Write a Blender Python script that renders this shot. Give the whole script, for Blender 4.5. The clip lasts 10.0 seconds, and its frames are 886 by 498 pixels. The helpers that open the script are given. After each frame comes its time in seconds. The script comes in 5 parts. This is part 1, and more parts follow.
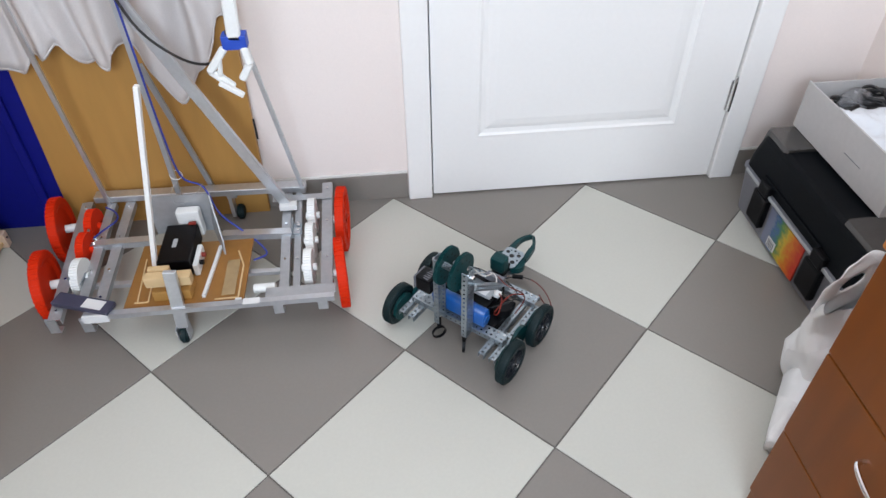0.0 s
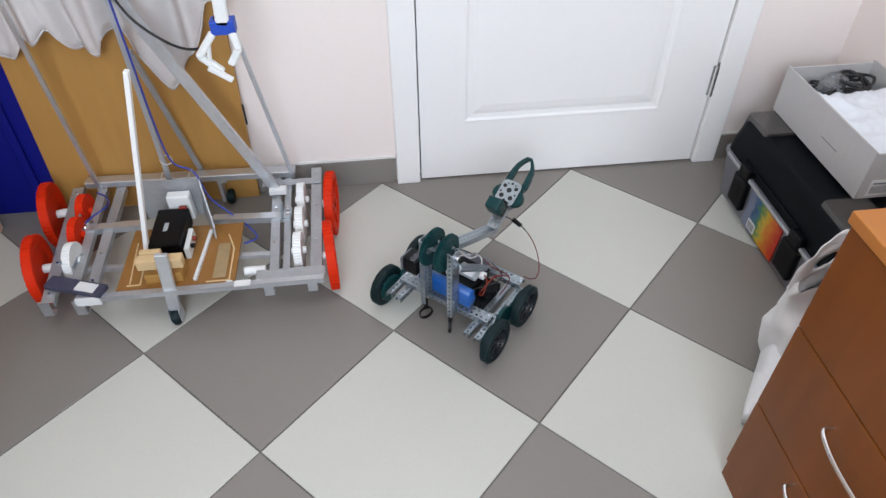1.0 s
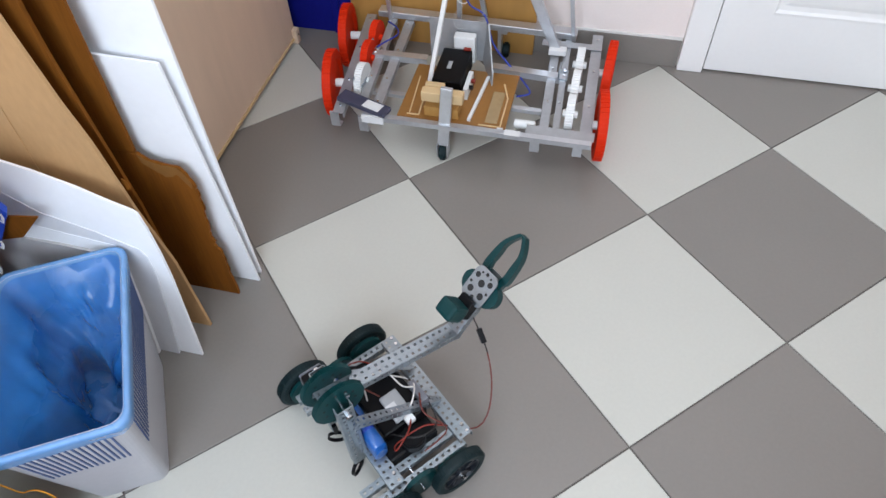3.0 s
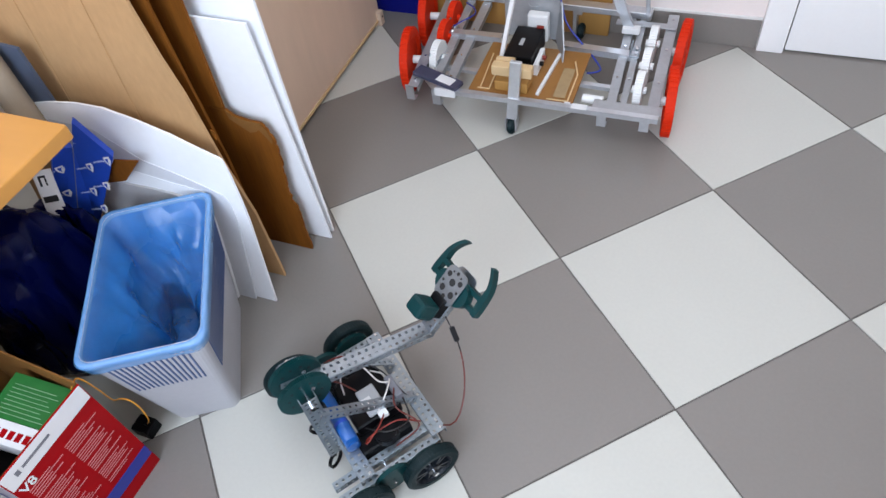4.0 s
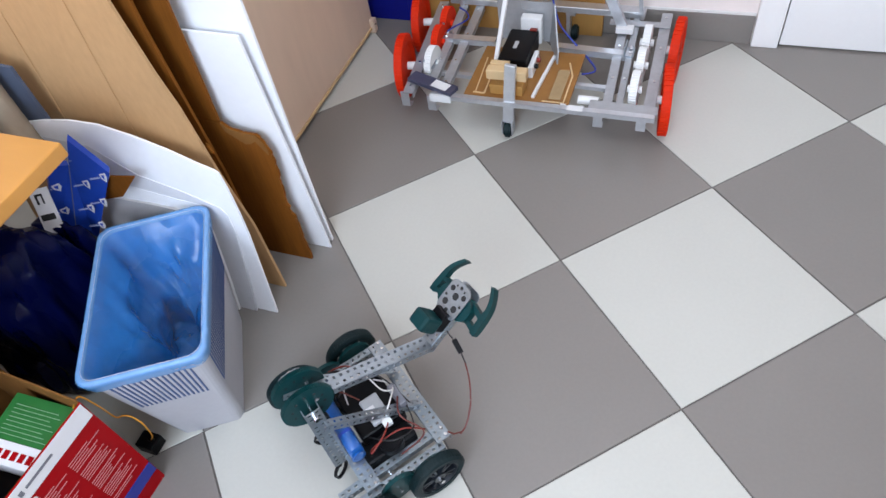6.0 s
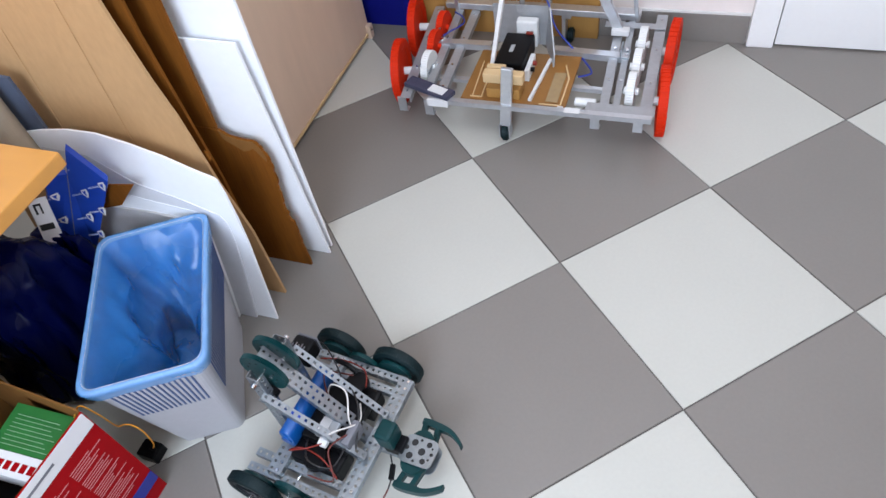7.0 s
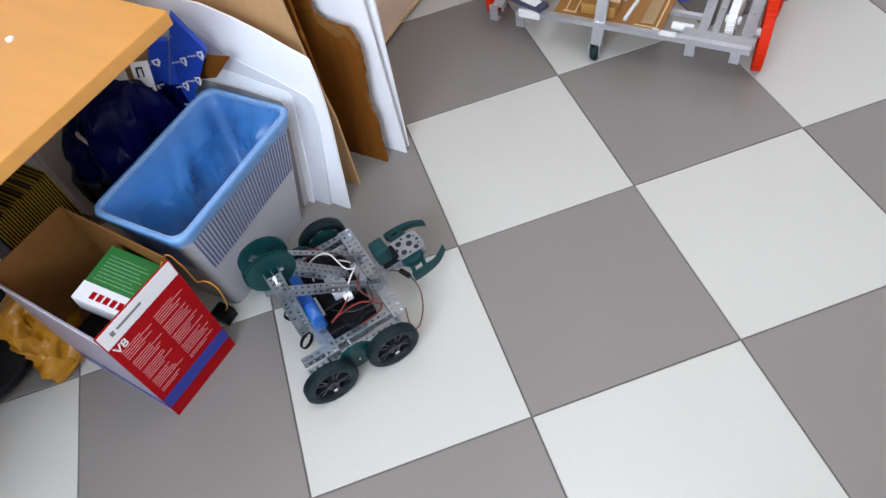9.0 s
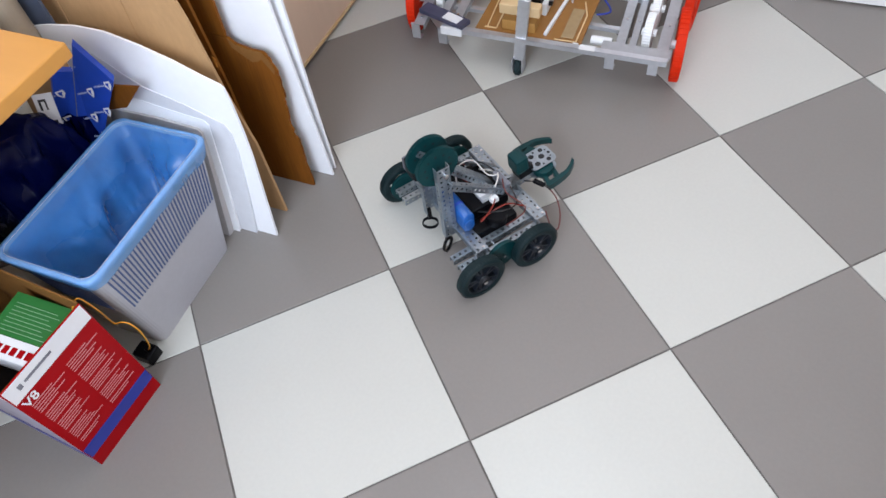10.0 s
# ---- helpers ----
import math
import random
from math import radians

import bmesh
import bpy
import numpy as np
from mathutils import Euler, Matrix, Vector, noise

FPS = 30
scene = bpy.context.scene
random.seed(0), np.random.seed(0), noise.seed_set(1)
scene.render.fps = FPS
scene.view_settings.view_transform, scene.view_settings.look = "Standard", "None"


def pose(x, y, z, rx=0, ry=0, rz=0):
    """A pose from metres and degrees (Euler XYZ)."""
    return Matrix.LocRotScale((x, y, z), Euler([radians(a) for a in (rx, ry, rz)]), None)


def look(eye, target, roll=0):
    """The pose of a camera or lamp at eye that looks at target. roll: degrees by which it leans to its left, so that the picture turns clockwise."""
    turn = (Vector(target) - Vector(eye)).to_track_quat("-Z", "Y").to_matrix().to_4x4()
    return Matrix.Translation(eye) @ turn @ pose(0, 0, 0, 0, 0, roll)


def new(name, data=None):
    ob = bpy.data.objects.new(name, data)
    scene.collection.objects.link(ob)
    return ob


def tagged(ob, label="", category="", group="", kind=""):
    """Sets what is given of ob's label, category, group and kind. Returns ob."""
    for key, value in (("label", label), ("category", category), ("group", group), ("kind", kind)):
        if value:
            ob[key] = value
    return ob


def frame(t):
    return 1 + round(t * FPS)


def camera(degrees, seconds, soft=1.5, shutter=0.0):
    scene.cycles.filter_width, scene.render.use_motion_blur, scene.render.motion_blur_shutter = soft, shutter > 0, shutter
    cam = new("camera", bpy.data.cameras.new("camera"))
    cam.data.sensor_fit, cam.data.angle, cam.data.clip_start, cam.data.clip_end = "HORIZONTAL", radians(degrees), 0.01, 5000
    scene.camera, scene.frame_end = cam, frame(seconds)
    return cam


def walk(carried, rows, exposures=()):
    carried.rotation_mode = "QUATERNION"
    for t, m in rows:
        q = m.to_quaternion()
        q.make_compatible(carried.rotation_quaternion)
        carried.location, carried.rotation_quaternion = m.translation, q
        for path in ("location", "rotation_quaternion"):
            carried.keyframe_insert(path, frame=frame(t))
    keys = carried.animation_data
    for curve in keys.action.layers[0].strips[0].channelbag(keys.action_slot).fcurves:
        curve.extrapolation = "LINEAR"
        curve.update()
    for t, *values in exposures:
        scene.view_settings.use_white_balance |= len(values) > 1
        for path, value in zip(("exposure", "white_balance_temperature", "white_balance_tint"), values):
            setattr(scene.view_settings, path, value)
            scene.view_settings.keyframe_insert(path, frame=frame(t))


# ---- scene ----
cam = camera(66.5, 10.0)
PATH = [
    (0, (0.0, -0.993, 1.201), (0.134, 0.485, -0.14), -0.9),
    (0.5, (-0.008, -1.015, 1.216), (0.137, 0.39, -0.2), -0.2),
    (1, (0.006, -1.028, 1.21), (0.163, 0.426, -0.154), -0.5),
    (1.5, (-0.002, -0.996, 1.216), (0.138, 0.513, -0.089), -1.0),
    (2, (-0.059, -1.022, 1.191), (-0.174, 0.356, -0.254), -3.8),
    (2.5, (-0.115, -1.076, 1.171), (-0.306, 0.202, -0.356), -2.7),
    (3, (-0.17, -1.097, 1.171), (-0.52, 0.103, -0.39), -3.2),
    (3.2, (-0.145, -1.123, 1.149), (-0.599, 0.062, -0.398), -5.5),
    (4.3, (-0.084, -1.191, 1.161), (-0.687, -0.059, -0.375), -9.8),
    (4.5, (-0.085, -1.192, 1.159), (-0.691, -0.058, -0.374), -10.0),
    (5, (-0.088, -1.182, 1.156), (-0.714, -0.054, -0.372), -11.1),
    (5.5, (-0.085, -1.178, 1.157), (-0.695, -0.043, -0.373), -11.0),
    (7, (-0.084, -1.18, 1.156), (-0.689, -0.025, -0.361), -12.1),
    (7.5, (-0.086, -1.181, 1.158), (-0.702, -0.039, -0.364), -12.6),
    (8, (-0.082, -1.2, 1.153), (-0.742, -0.072, -0.361), -13.1),
    (8.5, (-0.087, -1.242, 1.127), (-0.779, -0.231, -0.454), -13.0),
    (9, (-0.082, -1.259, 1.129), (-0.805, -0.302, -0.472), -12.6),
    (9.5, (-0.069, -1.249, 1.125), (-0.735, -0.257, -0.478), -11.0),
    (10, (-0.068, -1.216, 1.129), (-0.652, -0.176, -0.476), -9.3),
]
EXPOSURES = [(0, -0.14, 6540, 10), (0.5, -0.18, 6540, 10), (1.0, -0.19, 6540, 10), (1.5, -0.19, 6550, 10), (2.0, -0.22, 6520, 10), (3.0, -0.15, 6470, 10.5), (4.5, -0.04, 6270, 12.5), (8.0, -0.03, 6300, 12.5), (9.5, -0.06, 6420, 12.5), (10, -0.03, 6420, 13)]
walk(cam, [(t, look(eye, target, roll)) for t, eye, target, roll in PATH], EXPOSURES)

# ---- light: daylight through the windows behind the camera ----
world = bpy.data.worlds.new("sky")
scene.world = world
world.use_nodes = True
sky = world.node_tree.nodes.new("ShaderNodeTexSky")
sky.sky_type, sky.sun_disc = "NISHITA", False
sky.sun_elevation, sky.sun_rotation = radians(35), radians(200)
world.node_tree.links.new(sky.outputs[0], world.node_tree.nodes["Background"].inputs[0])
world.node_tree.nodes["Background"].inputs[1].default_value = 0.1


def window_light(name, x, y, z, sx, sz, watts, turn):
    lamp = bpy.data.lights.new(name, "AREA")
    lamp.shape, lamp.size, lamp.size_y, lamp.energy = "RECTANGLE", sx, sz, watts
    lamp.color = (0.72, 0.845, 1.0)
    ob = new(name, lamp)
    ob.matrix_basis = pose(x, y, z, 90, 0, turn)
    return ob


window_light("window_light", -0.20, -2.64, 1.75, 1.3, 1.3, 76, -4)
lamp = bpy.data.lights.new("ceiling_light", "AREA")
lamp.shape, lamp.size, lamp.size_y, lamp.energy, lamp.color = "RECTANGLE", 0.6, 1.2, 15, (0.80, 0.90, 1.0)
new("ceiling_light", lamp).matrix_basis = pose(-0.1, -0.7, 2.66)


# ---- materials ----
def folds(n, l, mp, b, scale, slope):
    """Crumpled film: each cell is a little plane with a tilt of its own."""
    warp = n.new("ShaderNodeTexNoise")
    warp.inputs["Scale"].default_value = scale * 0.7
    shift = n.new("ShaderNodeVectorMath")
    shift.operation, shift.inputs["Scale"].default_value = "SCALE", 0.5 / scale
    l.new(mp.outputs[0], warp.inputs["Vector"])
    l.new(warp.outputs["Color"], shift.inputs[0])
    where = n.new("ShaderNodeVectorMath")
    l.new(mp.outputs[0], where.inputs[0])
    l.new(shift.outputs[0], where.inputs[1])
    cell = n.new("ShaderNodeTexVoronoi")
    cell.inputs["Scale"].default_value = scale
    l.new(where.outputs[0], cell.inputs["Vector"])
    away, tilt, dot = n.new("ShaderNodeVectorMath"), n.new("ShaderNodeVectorMath"), n.new("ShaderNodeVectorMath")
    away.operation, tilt.operation, dot.operation = "SUBTRACT", "SUBTRACT", "DOT_PRODUCT"
    l.new(where.outputs[0], away.inputs[0])
    l.new(cell.outputs["Position"], away.inputs[1])
    l.new(cell.outputs["Color"], tilt.inputs[0])
    tilt.inputs[1].default_value = (0.5, 0.5, 0.5)
    l.new(away.outputs[0], dot.inputs[0])
    l.new(tilt.outputs[0], dot.inputs[1])
    b2 = n.new("ShaderNodeBump")
    b2.inputs["Strength"].default_value, b2.inputs["Distance"].default_value = 1.0, slope
    l.new(dot.outputs["Value"], b2.inputs["Height"])
    l.new(b2.outputs[0], b.inputs["Normal"])


def mat(name, color, rough=0.5, metal=0.0, fine=60.0, coarse=5.0, vary=0.08, bump=0.05, each=0.0, clear=0.0, trans=0.0, alpha=1.0, stretch=(1, 1, 1), sheen=0.0, spec=0.5, crumple=0.0, slope=0.6):
    """A surface with grain at two scales, a little relief, and a difference from piece to piece."""
    m = bpy.data.materials.new(name)
    m.use_nodes = True
    n, l = m.node_tree.nodes, m.node_tree.links
    p = n["Principled BSDF"]
    co = n.new("ShaderNodeTexCoord")
    mp = n.new("ShaderNodeMapping")
    mp.inputs["Scale"].default_value = stretch
    l.new(co.outputs["Object"], mp.inputs[0])
    n1, n2 = n.new("ShaderNodeTexNoise"), n.new("ShaderNodeTexNoise")
    n1.inputs["Scale"].default_value, n1.inputs["Detail"].default_value = fine, 6
    n2.inputs["Scale"].default_value, n2.inputs["Detail"].default_value = coarse, 4
    l.new(mp.outputs[0], n1.inputs["Vector"])
    l.new(mp.outputs[0], n2.inputs["Vector"])
    add = n.new("ShaderNodeMath")
    add.operation = "ADD"
    l.new(n1.outputs["Fac"], add.inputs[0])
    l.new(n2.outputs["Fac"], add.inputs[1])
    last = add
    if each:
        info = n.new("ShaderNodeObjectInfo")
        mul = n.new("ShaderNodeMath")
        mul.operation, mul.inputs[1].default_value = "MULTIPLY_ADD", each / max(vary, 1e-3)
        l.new(info.outputs["Random"], mul.inputs[0])
        l.new(add.outputs[0], mul.inputs[2])
        last = mul
    ramp = n.new("ShaderNodeMapRange")
    ramp.inputs["From Min"].default_value, ramp.inputs["From Max"].default_value = 0.5, 1.5 + (each / max(vary, 1e-3) if each else 0)
    ramp.inputs["To Min"].default_value, ramp.inputs["To Max"].default_value = 1 - vary - each / 2, 1 + vary + each / 2
    ramp.clamp = False
    l.new(last.outputs[0], ramp.inputs["Value"])
    mix = n.new("ShaderNodeVectorMath")
    mix.operation = "SCALE"
    mix.inputs[0].default_value = color
    l.new(ramp.outputs[0], mix.inputs["Scale"])
    l.new(mix.outputs[0], p.inputs["Base Color"])
    rr = n.new("ShaderNodeMapRange")
    rr.inputs["To Min"].default_value, rr.inputs["To Max"].default_value = max(rough - 0.12, 0.03), min(rough + 0.12, 1)
    l.new(n2.outputs["Fac"], rr.inputs["Value"])
    l.new(rr.outputs[0], p.inputs["Roughness"])
    p.inputs["Metallic"].default_value = metal
    p.inputs["Coat Weight"].default_value = clear
    p.inputs["Coat Roughness"].default_value = 0.12
    p.inputs["Transmission Weight"].default_value = trans
    p.inputs["Alpha"].default_value = alpha
    p.inputs["Specular IOR Level"].default_value = spec
    p.inputs["Sheen Weight"].default_value = sheen
    if bump:
        b = n.new("ShaderNodeBump")
        b.inputs["Strength"].default_value, b.inputs["Distance"].default_value = bump, 0.002
        l.new(n1.outputs["Fac"], b.inputs["Height"])
        l.new(b.outputs[0], p.inputs["Normal"])
        if crumple:
            folds(n, l, mp, b, crumple, slope)
    return m


TILE_LIGHT = mat("cream glazed tile", (0.53, 0.518, 0.462), 0.34, fine=140, coarse=4, vary=0.05, bump=0.015, each=0.03)
TILE_DARK = mat("grey brown glazed tile", (0.222, 0.199, 0.178), 0.36, fine=140, coarse=4, vary=0.06, bump=0.015, each=0.04)
GROUT = mat("grey grout", (0.15, 0.135, 0.12), 0.9, fine=200, coarse=8, vary=0.15)
WALL = mat("pale pink wall paint", (0.86, 0.765, 0.72), 0.85, fine=220, coarse=3, vary=0.03, bump=0.06)
CEILING = mat("white ceiling paint", (0.8, 0.8, 0.78), 0.9, vary=0.03)
WHITE = mat("white door lacquer", (0.88, 0.865, 0.845), 0.35, fine=90, coarse=3, vary=0.02, bump=0.02)
CAULK = mat("white sealant", (0.75, 0.73, 0.7), 0.6, vary=0.05)
ALU = mat("brushed aluminium", (0.62, 0.635, 0.66), 0.36, 0.8, fine=90, coarse=9, vary=0.12, bump=0.05)
ALU_DULL = mat("dull aluminium", (0.44, 0.45, 0.465), 0.46, 0.6, fine=80, coarse=9, vary=0.14, bump=0.06)
STEEL = mat("zinc plated steel", (0.37, 0.42, 0.46), 0.36, 0.92, fine=120, coarse=26, vary=0.22, bump=0.05)
CHROME = mat("bright steel", (0.75, 0.75, 0.76), 0.16, 1.0, vary=0.05, bump=0)
GREEN = mat("dark green nylon", (0.0012, 0.036, 0.038), 0.42, spec=0.3, fine=120, coarse=12, vary=0.15, bump=0.08)
TYRE = mat("green black rubber", (0.0025, 0.013, 0.015), 0.55, spec=0.3, fine=160, coarse=14, vary=0.2, bump=0.15)
BLACK = mat("black plastic", (0.003, 0.003, 0.004), 0.4, spec=0.2, fine=150, coarse=12, vary=0.2, bump=0.06)
RIM = mat("charcoal plastic rim", (0.008, 0.011, 0.016), 0.4, vary=0.15)
BATTERY = mat("blue shrink wrap", (0.004, 0.085, 0.33), 0.32, fine=60, coarse=16, vary=0.12, bump=0.06, clear=0.3)
SILVER_BOX = mat("pale grey controller plastic", (0.43, 0.44, 0.45), 0.4, vary=0.06)
WIRE_RED = mat("red wire", (0.22, 0.018, 0.008), 0.45, vary=0.1, bump=0)
WIRE_WHITE = mat("white wire", (0.7, 0.66, 0.62), 0.5, vary=0.06, bump=0)
WIRE_BLACK = mat("black wire", (0.015, 0.013, 0.013), 0.5, vary=0.1, bump=0)
WIRE_BROWN = mat("red brown wire", (0.13, 0.022, 0.014), 0.5, vary=0.1, bump=0)
WIRE_BLUE = mat("blue wire", (0.02, 0.04, 0.30), 0.45, vary=0.1, bump=0)
WIRE_YELLOW = mat("yellow wire", (0.75, 0.32, 0.02), 0.45, vary=0.1, bump=0)
RED_PRINT = mat("orange red printed plastic", (0.64, 0.026, 0.003), 0.6, spec=0.15, fine=180, coarse=10, vary=0.1, bump=0.15)
WHITE_PRINT = mat("white printed plastic", (0.78, 0.78, 0.76), 0.5, fine=180, coarse=10, vary=0.05, bump=0.1)
PLY = mat("ochre plywood", (0.42, 0.215, 0.052), 0.6, fine=26, coarse=3, vary=0.2, bump=0.06, stretch=(1, 1, 0.15))
PLATE = mat("brown fibreboard", (0.28, 0.125, 0.028), 0.45, fine=40, coarse=8, vary=0.18, bump=0.05)
PINE = mat("pale pine", (0.66, 0.46, 0.24), 0.6, fine=40, coarse=6, vary=0.14, bump=0.05, stretch=(0.2, 1, 1))
BEIGE = mat("beige laminate", (0.73, 0.55, 0.405), 0.45, fine=30, coarse=2, vary=0.07, bump=0.03, stretch=(1, 1, 0.2))
BLUE = mat("ultramarine painted board", (0.003, 0.006, 0.19), 0.7, spec=0.2, fine=60, coarse=4, vary=0.12, bump=0.08)
CURTAIN = mat("sheer off white curtain", (0.74, 0.69, 0.67), 0.9, fine=300, coarse=14, vary=0.08, bump=0.1, alpha=0.72)
CARD = mat("brown corrugated cardboard", (0.47, 0.28, 0.13), 0.8, spec=0.2, fine=60, coarse=4, vary=0.12, bump=0.08, stretch=(1.6, 1, 0.7))
# brown kraft, its tone lowered to hold the shade between stacked sheets
CARD_SHADED = mat("kraft cardboard darkened for shade", (0.175, 0.058, 0.007), 0.8, spec=0.1, fine=50, coarse=9, vary=0.28, bump=0.08, stretch=(5, 1, 0.4))
FOAM = mat("white foam board", (0.90, 0.90, 0.91), 0.6, fine=60, coarse=3, vary=0.03, bump=0.03)
# foam white toned down to stand in for shading on a leaning panel
FOAM_SHADED = mat("shaded white foam board", (0.70, 0.70, 0.72), 0.6, fine=60, coarse=3, vary=0.06, bump=0.03)
GREY_CARD = mat("light grey carton", (0.52, 0.50, 0.49), 0.7, fine=80, coarse=5, vary=0.06, bump=0.05)
BASKET = mat("light grey basket plastic", (0.45, 0.45, 0.475), 0.4, fine=90, coarse=6, vary=0.05, bump=0.04)
RIB_GAP = mat("blue tinted slot", (0.07, 0.11, 0.24), 0.7, vary=0.1, bump=0)
LINER = mat("light blue bin liner", (0.028, 0.22, 0.62), 0.28, fine=26, coarse=7, vary=0.3, bump=0.35, alpha=0.64, crumple=17, slope=0.28)
LINER_FOLD = mat("light blue film over the rim", (0.12, 0.38, 0.78), 0.28, fine=30, coarse=8, vary=0.15, bump=0.3, alpha=0.5)
NAVY = mat("navy plastic bag", (0.0009, 0.0022, 0.032), 0.25, fine=24, coarse=8, vary=0.3, bump=0.4, spec=0.10, crumple=11, slope=0.8, stretch=(1, 1, 0.35))
BLUE_PACK = mat("blue printed pack", (0.012, 0.06, 0.42), 0.5, fine=60, coarse=5, vary=0.1, bump=0.05)
TABLE = mat("honey beech laminate", (0.63, 0.295, 0.065), 0.38, fine=22, coarse=2, vary=0.13, bump=0.03, stretch=(0.18, 1, 1))
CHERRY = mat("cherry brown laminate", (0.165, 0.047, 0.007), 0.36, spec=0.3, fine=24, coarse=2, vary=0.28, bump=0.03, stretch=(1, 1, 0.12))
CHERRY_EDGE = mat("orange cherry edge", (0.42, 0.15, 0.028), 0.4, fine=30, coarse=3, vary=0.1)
RED_BOX = mat("glossy red carton", (0.32, 0.0025, 0.005), 0.4, spec=0.10, fine=60, coarse=4, vary=0.08, bump=0.02)
WHITE_CARD = mat("white printed carton", (0.74, 0.73, 0.72), 0.5, vary=0.04)
PRINT_PALE = mat("pale print", (0.60, 0.22, 0.22), 0.5, vary=0.1, bump=0)
PRINT_GREY = mat("grey print", (0.18, 0.18, 0.2), 0.5, vary=0.1, bump=0)
BLUE_BAND = mat("blue carton band", (0.02, 0.035, 0.26), 0.35, vary=0.08, bump=0)
GREEN_CARD = mat("green carton", (0.02, 0.15, 0.03), 0.4, vary=0.08, bump=0.02)
TOOL_LID = mat("blue black toolbox plastic", (0.0035, 0.0045, 0.006), 0.5, spec=0.1, fine=150, coarse=6, vary=0.14, bump=0.1)
TOOL_BASE = mat("grey toolbox plastic", (0.17, 0.17, 0.19), 0.45, fine=150, coarse=6, vary=0.1, bump=0.08)
TOOL_CLEAR = mat("smoky clear plastic", (0.05, 0.045, 0.042), 0.25, vary=0.1, bump=0.05, clear=0.4)
BAG = mat("thin white plastic bag", (0.88, 0.88, 0.88), 0.4, fine=30, coarse=9, vary=0.06, bump=0.3, alpha=0.97, crumple=13, slope=0.5, stretch=(1, 1, 0.5))
YELLOW = mat("yellow film", (0.38, 0.16, 0.003), 0.35, fine=30, coarse=9, vary=0.2, bump=0.3, crumple=22, slope=0.8)
YELLOW_EDGE = mat("yellow folder edges", (0.30, 0.19, 0.008), 0.5, vary=0.15)
TUBE_CARD = mat("pale cardboard tube", (0.40, 0.33, 0.24), 0.7, vary=0.08)
SLATE = mat("slate grey board", (0.075, 0.095, 0.14), 0.6, vary=0.1)
CLEAR_BAG = mat("crumpled clear film", (0.42, 0.42, 0.44), 0.15, vary=0.1, alpha=0.45, crumple=30, slope=1.0)
# torn card tone, also lowered for the shade inside the red carton
TORN_SHADED = mat("torn card darkened for carton shade", (0.20, 0.09, 0.024), 0.85, vary=0.15, spec=0.1)
PAPER = mat("white paper", (0.80, 0.82, 0.86), 0.7, vary=0.04)
HOLE = mat("dark recess", (0.02, 0.02, 0.02), 0.8, vary=0.1, bump=0)


RAINBOW = mat("rainbow printed sticker", (0.5, 0.5, 0.5), 0.35, vary=0.05)
rn, rl = RAINBOW.node_tree.nodes, RAINBOW.node_tree.links
r_co, r_sep, r_noise, r_add, r_ramp = rn.new("ShaderNodeTexCoord"), rn.new("ShaderNodeSeparateXYZ"), rn.new("ShaderNodeTexNoise"), rn.new("ShaderNodeMath"), rn.new("ShaderNodeValToRGB")
r_noise.inputs["Scale"].default_value = 7
rl.new(r_co.outputs["Generated"], r_sep.inputs[0])
rl.new(r_co.outputs["Generated"], r_noise.inputs["Vector"])
r_add.operation, r_add.inputs[1].default_value = "MULTIPLY_ADD", 0.35
rl.new(r_noise.outputs["Fac"], r_add.inputs[0])
rl.new(r_sep.outputs["Y"], r_add.inputs[2])
rl.new(r_add.outputs[0], r_ramp.inputs[0])
r_ramp.color_ramp.elements[0].position, r_ramp.color_ramp.elements[0].color = 0.22, (0.5, 0.03, 0.01, 1)
r_ramp.color_ramp.elements[1].position, r_ramp.color_ramp.elements[1].color = 1.08, (0.16, 0.18, 0.26, 1)
for r_at, r_col in ((0.42, (0.62, 0.14, 0.01, 1)), (0.6, (0.6, 0.40, 0.02, 1)), (0.78, (0.06, 0.20, 0.06, 1)), (0.92, (0.03, 0.10, 0.24, 1))):
    r_ramp.color_ramp.elements.new(r_at).color = r_col
rl.new(r_ramp.outputs[0], rn["Principled BSDF"].inputs["Base Color"])


# ---- building helpers ----
def part(name, bm, material, parent=None, label="", smooth=False):
    """Links a bmesh as one mesh object, under a thing (built in world space) or under a part."""
    me = bpy.data.meshes.new(name)
    bmesh.ops.recalc_face_normals(bm, faces=bm.faces[:])
    bm.to_mesh(me)
    bm.free()
    me.materials.append(material)
    if smooth:
        me.shade_smooth()
    ob = new(name, me)
    if parent:
        ob.parent = parent
        if parent.type == "EMPTY":
            ob.matrix_parent_inverse = parent.matrix_basis.inverted()
    if label:
        tagged(ob, label)
    return ob


def thing(name, place, label, category, group="", kind=""):
    ob = new(name)
    ob.empty_display_size = 0.05
    ob.matrix_basis = Matrix.Translation(place)
    return tagged(ob, label, category, group, kind)


def B(*items, bevel=0.0):
    """Boxes (x0, x1, y0, y1, z0, z1[, pose]) in one bmesh."""
    bm = bmesh.new()
    for it in items:
        x0, x1, y0, y1, z0, z1 = it[:6]
        m = Matrix.Translation(((x0 + x1) / 2, (y0 + y1) / 2, (z0 + z1) / 2)) @ Matrix.Diagonal((abs(x1 - x0), abs(y1 - y0), abs(z1 - z0), 1))
        if len(it) > 6:
            m = it[6] @ m
        bmesh.ops.create_cube(bm, size=1, matrix=m)
    if bevel:
        bmesh.ops.bevel(bm, geom=bm.edges[:], offset=bevel, segments=2, affect="EDGES", profile=0.6)
    return bm


